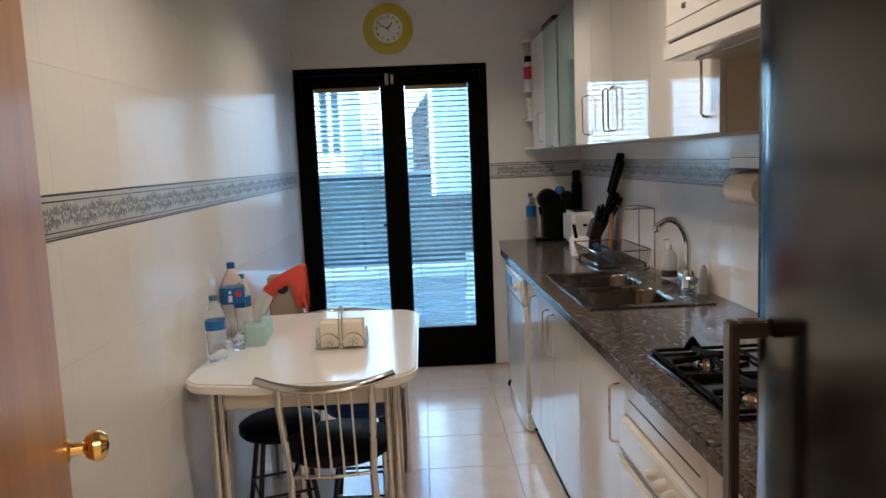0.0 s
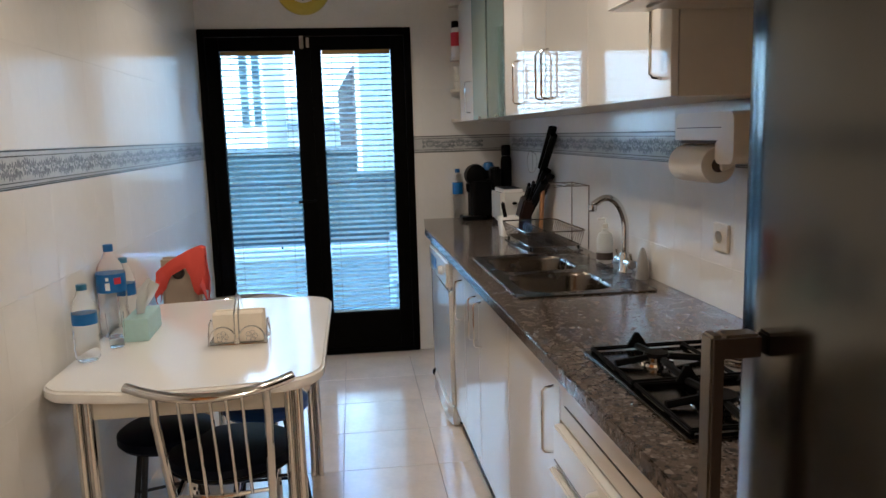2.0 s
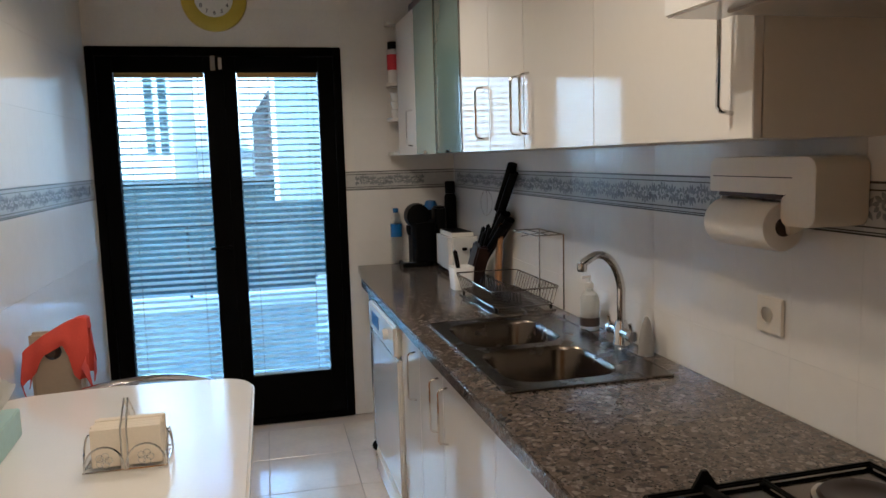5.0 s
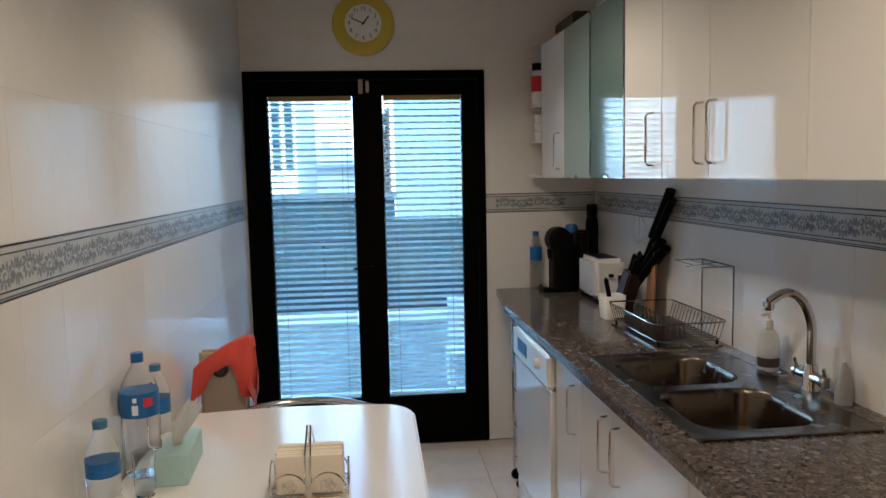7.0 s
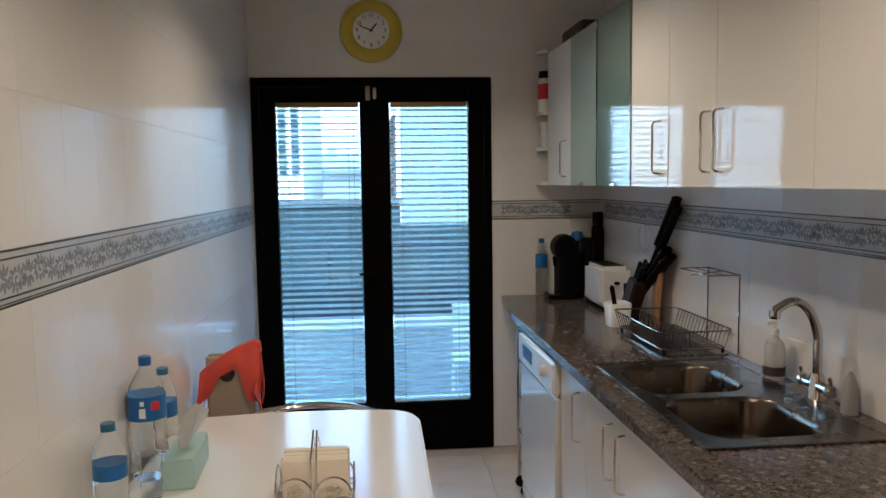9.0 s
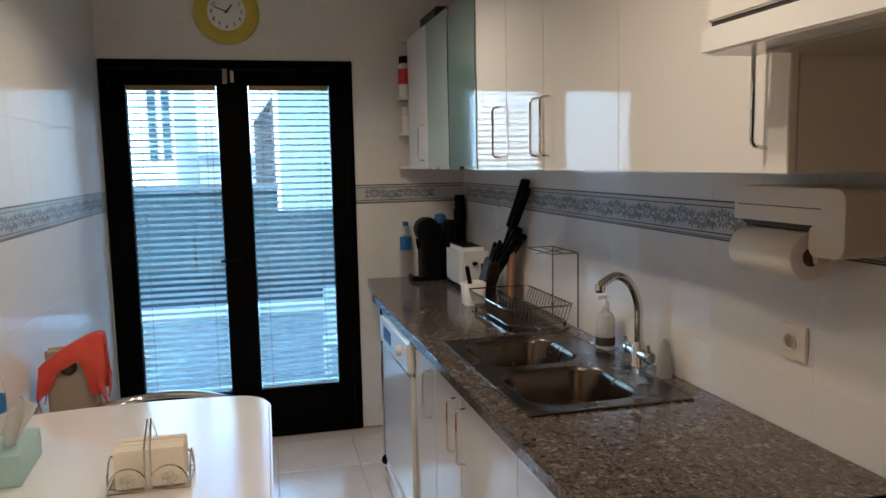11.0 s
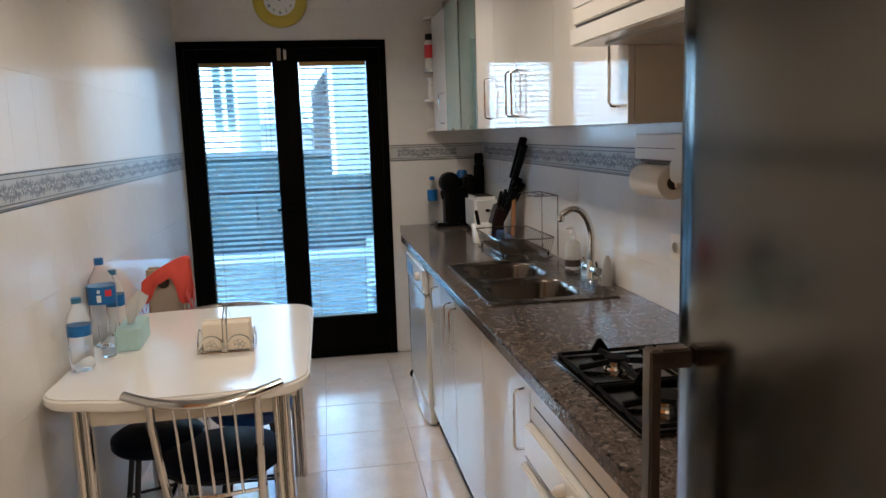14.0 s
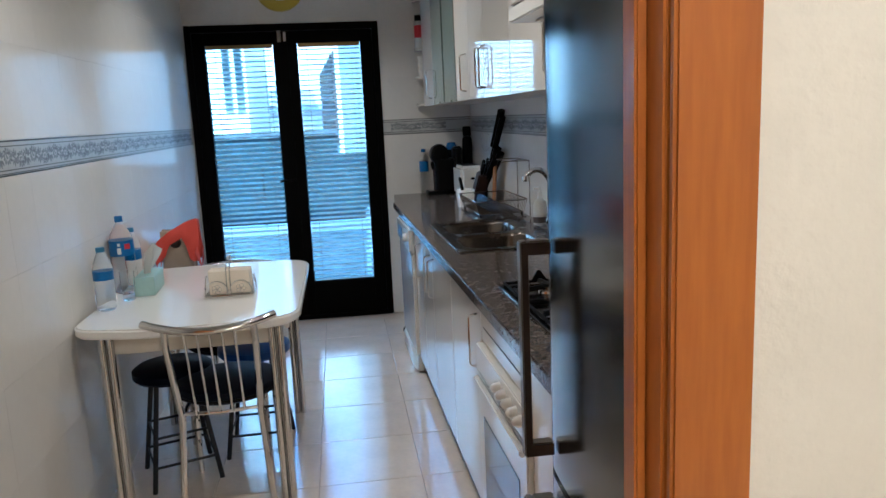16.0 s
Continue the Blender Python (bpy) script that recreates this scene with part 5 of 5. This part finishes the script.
# added dark wall, stands for the shaded lower part of the grey house
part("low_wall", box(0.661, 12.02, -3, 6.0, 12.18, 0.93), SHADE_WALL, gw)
single("arched_roof", prism([(x, z) for x, z in [(-1.15 + 1.2 * k / 12, 1.42 + 0.16 * math.sin(math.pi * k / 12)) for k in range(13)]], 0, 1.5), ROOF_DARK, "low dark arched shed roof behind the garden wall", "roof")
ar = bpy.data.objects["arched_roof"]
ar.matrix_world = Matrix.Translation((0.12, 14.0, -0.09)) @ Matrix.Rotation(radians(90), 4, "X")
rb = thing("grey_house", (3, 15.9, -3), "pale grey rendered house with brown louvred side", "house")
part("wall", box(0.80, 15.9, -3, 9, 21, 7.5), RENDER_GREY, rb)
part("corner", box(0.715, 15.92, -3, 0.799, 20.9, 7.4), RENDER_WHITE, rb, "white corner quoin")
LOUVRE = pose(0.712, 15.95, 0, 0, 0, 93.0)
sp = box(0.0, 0.0, 0.95, 7.6, 0.04, 2.85)
sp.transform(LOUVRE)
shp = part("shutter", sp, SHUTTER, rb, "brown louvred screen")
for k in range(22):
    lv = box(0.02, 0.041, 1.0 + k * 0.083, 7.55, 0.07, 1.035 + k * 0.083)
    lv.transform(LOUVRE)
    part("louvre", lv, SHUTTER, shp)
# ---- tiles, joined pieces last ----


def slab(name, w, h, t, mat, bevel=0.0015):
    bm = box(-w / 2, -h / 2, -t, w / 2, h / 2, 0, 0)
    top = [e for e in bm.edges if e.verts[0].co.z > -1e-6 and e.verts[1].co.z > -1e-6]
    bmesh.ops.bevel(bm, geom=top, offset=bevel, segments=1, affect="EDGES")
    return to_mesh(name, bm, mat, False)


def put_piece(name, me, parent, m):
    ob = new(name, me)
    ob.parent = parent
    ob.matrix_basis = Matrix.Translation(-ORIGIN[parent.name]) @ m
    return ob


# floor tiles
TW = 0.42
ft = slab("floor_tile", TW - 0.003, TW - 0.003, 0.006, FLOOR_TILE, 0.0012)
for i in range(-5, 5):
    for j in range(-11, 13):
        x, y = 0.49 + TW * (i + 0.5), 3.38 + TW * (j - 4.5)
        if (-1.4 < x < 2.4 if y < SOUTH_OUT else -0.42 < x < 1.78) and -2.6 < y and y + TW / 2 < NORTH + 0.15:
            put_piece("floor_tile", ft, floor_ob, Matrix.Translation((x, y, 0)))

# wall tiles: 20 x 30 cm, with a patterned border row
BZ0, BZ1 = 1.335, 1.445
PW, PH = 0.20, 0.30


def motif():
    """Scrolled leaf ornament for one border tile, in the tile's plane."""
    bm = bmesh.new()

    def stroke(pts, w):
        q = []
        for i, (x, y) in enumerate(pts):
            a, b = pts[max(0, i - 1)], pts[min(len(pts) - 1, i + 1)]
            d = Vector((b[0] - a[0], b[1] - a[1])).normalized()
            f = math.sin(math.pi * (0.12 + 0.85 * i / (len(pts) - 1)))
            q.append((bm.verts.new((x - d.y * w * f, y + d.x * w * f, 0.0006)), bm.verts.new((x + d.y * w * f, y - d.x * w * f, 0.0006))))
        for (a, b), (c, d) in zip(q, q[1:]):
            bm.faces.new((a, b, d, c))

    rng = random.Random(3)
    stroke([(-0.098 + 0.196 * k / 24, 0.017 * math.sin(2 * math.pi * (k / 24))) for k in range(25)], 0.0034)
    for s, cx in ((-1, -0.05), (1, 0.05)):
        stroke([(cx + (0.003 + 0.013 * k / 14) * math.cos(0.6 * k), -s * 0.006 + s * (0.003 + 0.013 * k / 14) * math.sin(0.6 * k)) for k in range(15)], 0.0036)
        for a in range(0, 360, 32):
            r0, r1 = 0.014, 0.025 + rng.uniform(0, 0.006)
            c, t = math.cos(radians(a)), math.sin(radians(a))
            stroke([(cx + (r0 + (r1 - r0) * k / 5) * c * 1.25 - 0.0016 * t * k, max(-0.033, min(0.033, -s * 0.006 + (r0 + (r1 - r0) * k / 5) * t + 0.0014 * c * k))) for k in range(6)], 0.0054)
    for cx in (-0.098, 0.0, 0.092):
        for a in (50, 90, 130, 230, 270, 310):
            c, t = math.cos(radians(a)), math.sin(radians(a))
            stroke([(max(-0.098, min(0.098, cx + (0.006 + 0.022 * k / 5) * c)), (0.006 + 0.024 * k / 5) * t) for k in range(6)], 0.0048)
    for f in bm.faces:
        if f.normal.z < 0:
            f.normal_flip()
    return to_mesh("border_motif", bm, BORDER_MOTIF, False)


MOTIF = motif()
LINES = to_mesh("border_line", join(*[box(-PW / 2, y - h, 0, PW / 2, y + h, 0.0007) for y, h in ((0.0515, 0.0022), (0.0365, 0.0016), (-0.0365, 0.0016), (-0.047, 0.0013), (-0.0525, 0.0018))]), BORDER_LINE, False)
BORDER_ME = slab("border_tile", PW - 0.002, BZ1 - BZ0 - 0.002, 0.006, BORDER, 0.001)
meshes = {}


def tile_wall(parent, along, face, z_lo, z_hi, keep=lambda a, b, z0, z1: True, start=0.0, stop=0.0):
    """Tiles on a wall: along maps (s, z) to a pose with the tile facing the room."""
    rows = [(BZ1 + k * PH, BZ1 + (k + 1) * PH) for k in range(5)] + [(BZ0 - (k + 1) * PH, BZ0 - k * PH) for k in range(5)]
    n = int(math.ceil((stop - start) / PW))
    for i in range(n):
        a, b = start + i * PW, min(stop, start + (i + 1) * PW)
        if b - a < 0.02:
            continue
        for z0, z1 in rows:
            z0, z1 = max(z0, z_lo), min(z1, z_hi)
            if z1 - z0 < 0.02:
                continue
            for p, q in keep(a, b, z0, z1):
                if q - p < 0.015:
                    continue
                key = (round(q - p, 3), round(z1 - z0, 3))
                if key not in meshes:
                    meshes[key] = slab("wall_tile", q - p - 0.0005, z1 - z0 - 0.0005, 0.003, TILE, 0.0002)
                put_piece("wall_tile", meshes[key], parent, along((p + q) / 2, (z0 + z1) / 2))
        for p, q in keep(a, b, BZ0, BZ1):
            if q - p > PW - 0.01:
                t = put_piece("border_tile", BORDER_ME, parent, along((p + q) / 2, (BZ0 + BZ1) / 2))
                for me in (MOTIF, LINES):
                    o = new(me.name, me)
                    o.parent = t
                    o.matrix_basis = Matrix.Identity(4)
            elif q - p > 0.015:
                key = ("b", round(q - p, 3))
                if key not in meshes:
                    meshes[key] = slab("border_tile", q - p - 0.002, BZ1 - BZ0 - 0.002, 0.006, BORDER, 0.001)
                    meshes[("l", key[1])] = to_mesh("border_line", join(*[box(-(q - p) / 2, y - h, 0, (q - p) / 2, y + h, 0.0007) for y, h in ((0.0515, 0.0022), (0.0365, 0.0016), (-0.0365, 0.0016), (-0.047, 0.0013), (-0.0525, 0.0018))]), BORDER_LINE, False)
                t = put_piece("border_tile", meshes[key], parent, along((p + q) / 2, (BZ0 + BZ1) / 2))
                o = new("border_line", meshes[("l", key[1])])
                o.parent = t


whole = lambda a, b, z0, z1: [(a, b)]


def clear_of_door(a, b, z0, z1):
    if z0 >= FR_T or b <= FR_L or a >= FR_R:
        return [(a, b)]
    out = []
    if a < FR_L:
        out.append((a, FR_L))
    if b > FR_R:
        out.append((FR_R, b))
    return out


west = bpy.data.objects["wall_west"]
tile_wall(west, lambda s, z: Matrix.Translation((WEST, s, z)) @ pose(0, 0, 0, 90, 0, 90), 0, 0.0, TOP, whole, 0.91, NORTH)
north = bpy.data.objects["wall_north"]
tile_wall(north, lambda s, z: Matrix.Translation((s, NORTH, z)) @ pose(0, 0, 0, 90, 0, 0), 0, 0.0, TOP, clear_of_door, -0.03 - 2 * PW + 0.085, 1.64)
east = bpy.data.objects["wall_east"]
tile_wall(east, lambda s, z: RUN @ Matrix.Translation((EAST, s, z)) @ pose(0, 0, 0, 90, 0, -90), 0, 0.9, TOP, whole, 1.52, NORTH - 0.03)
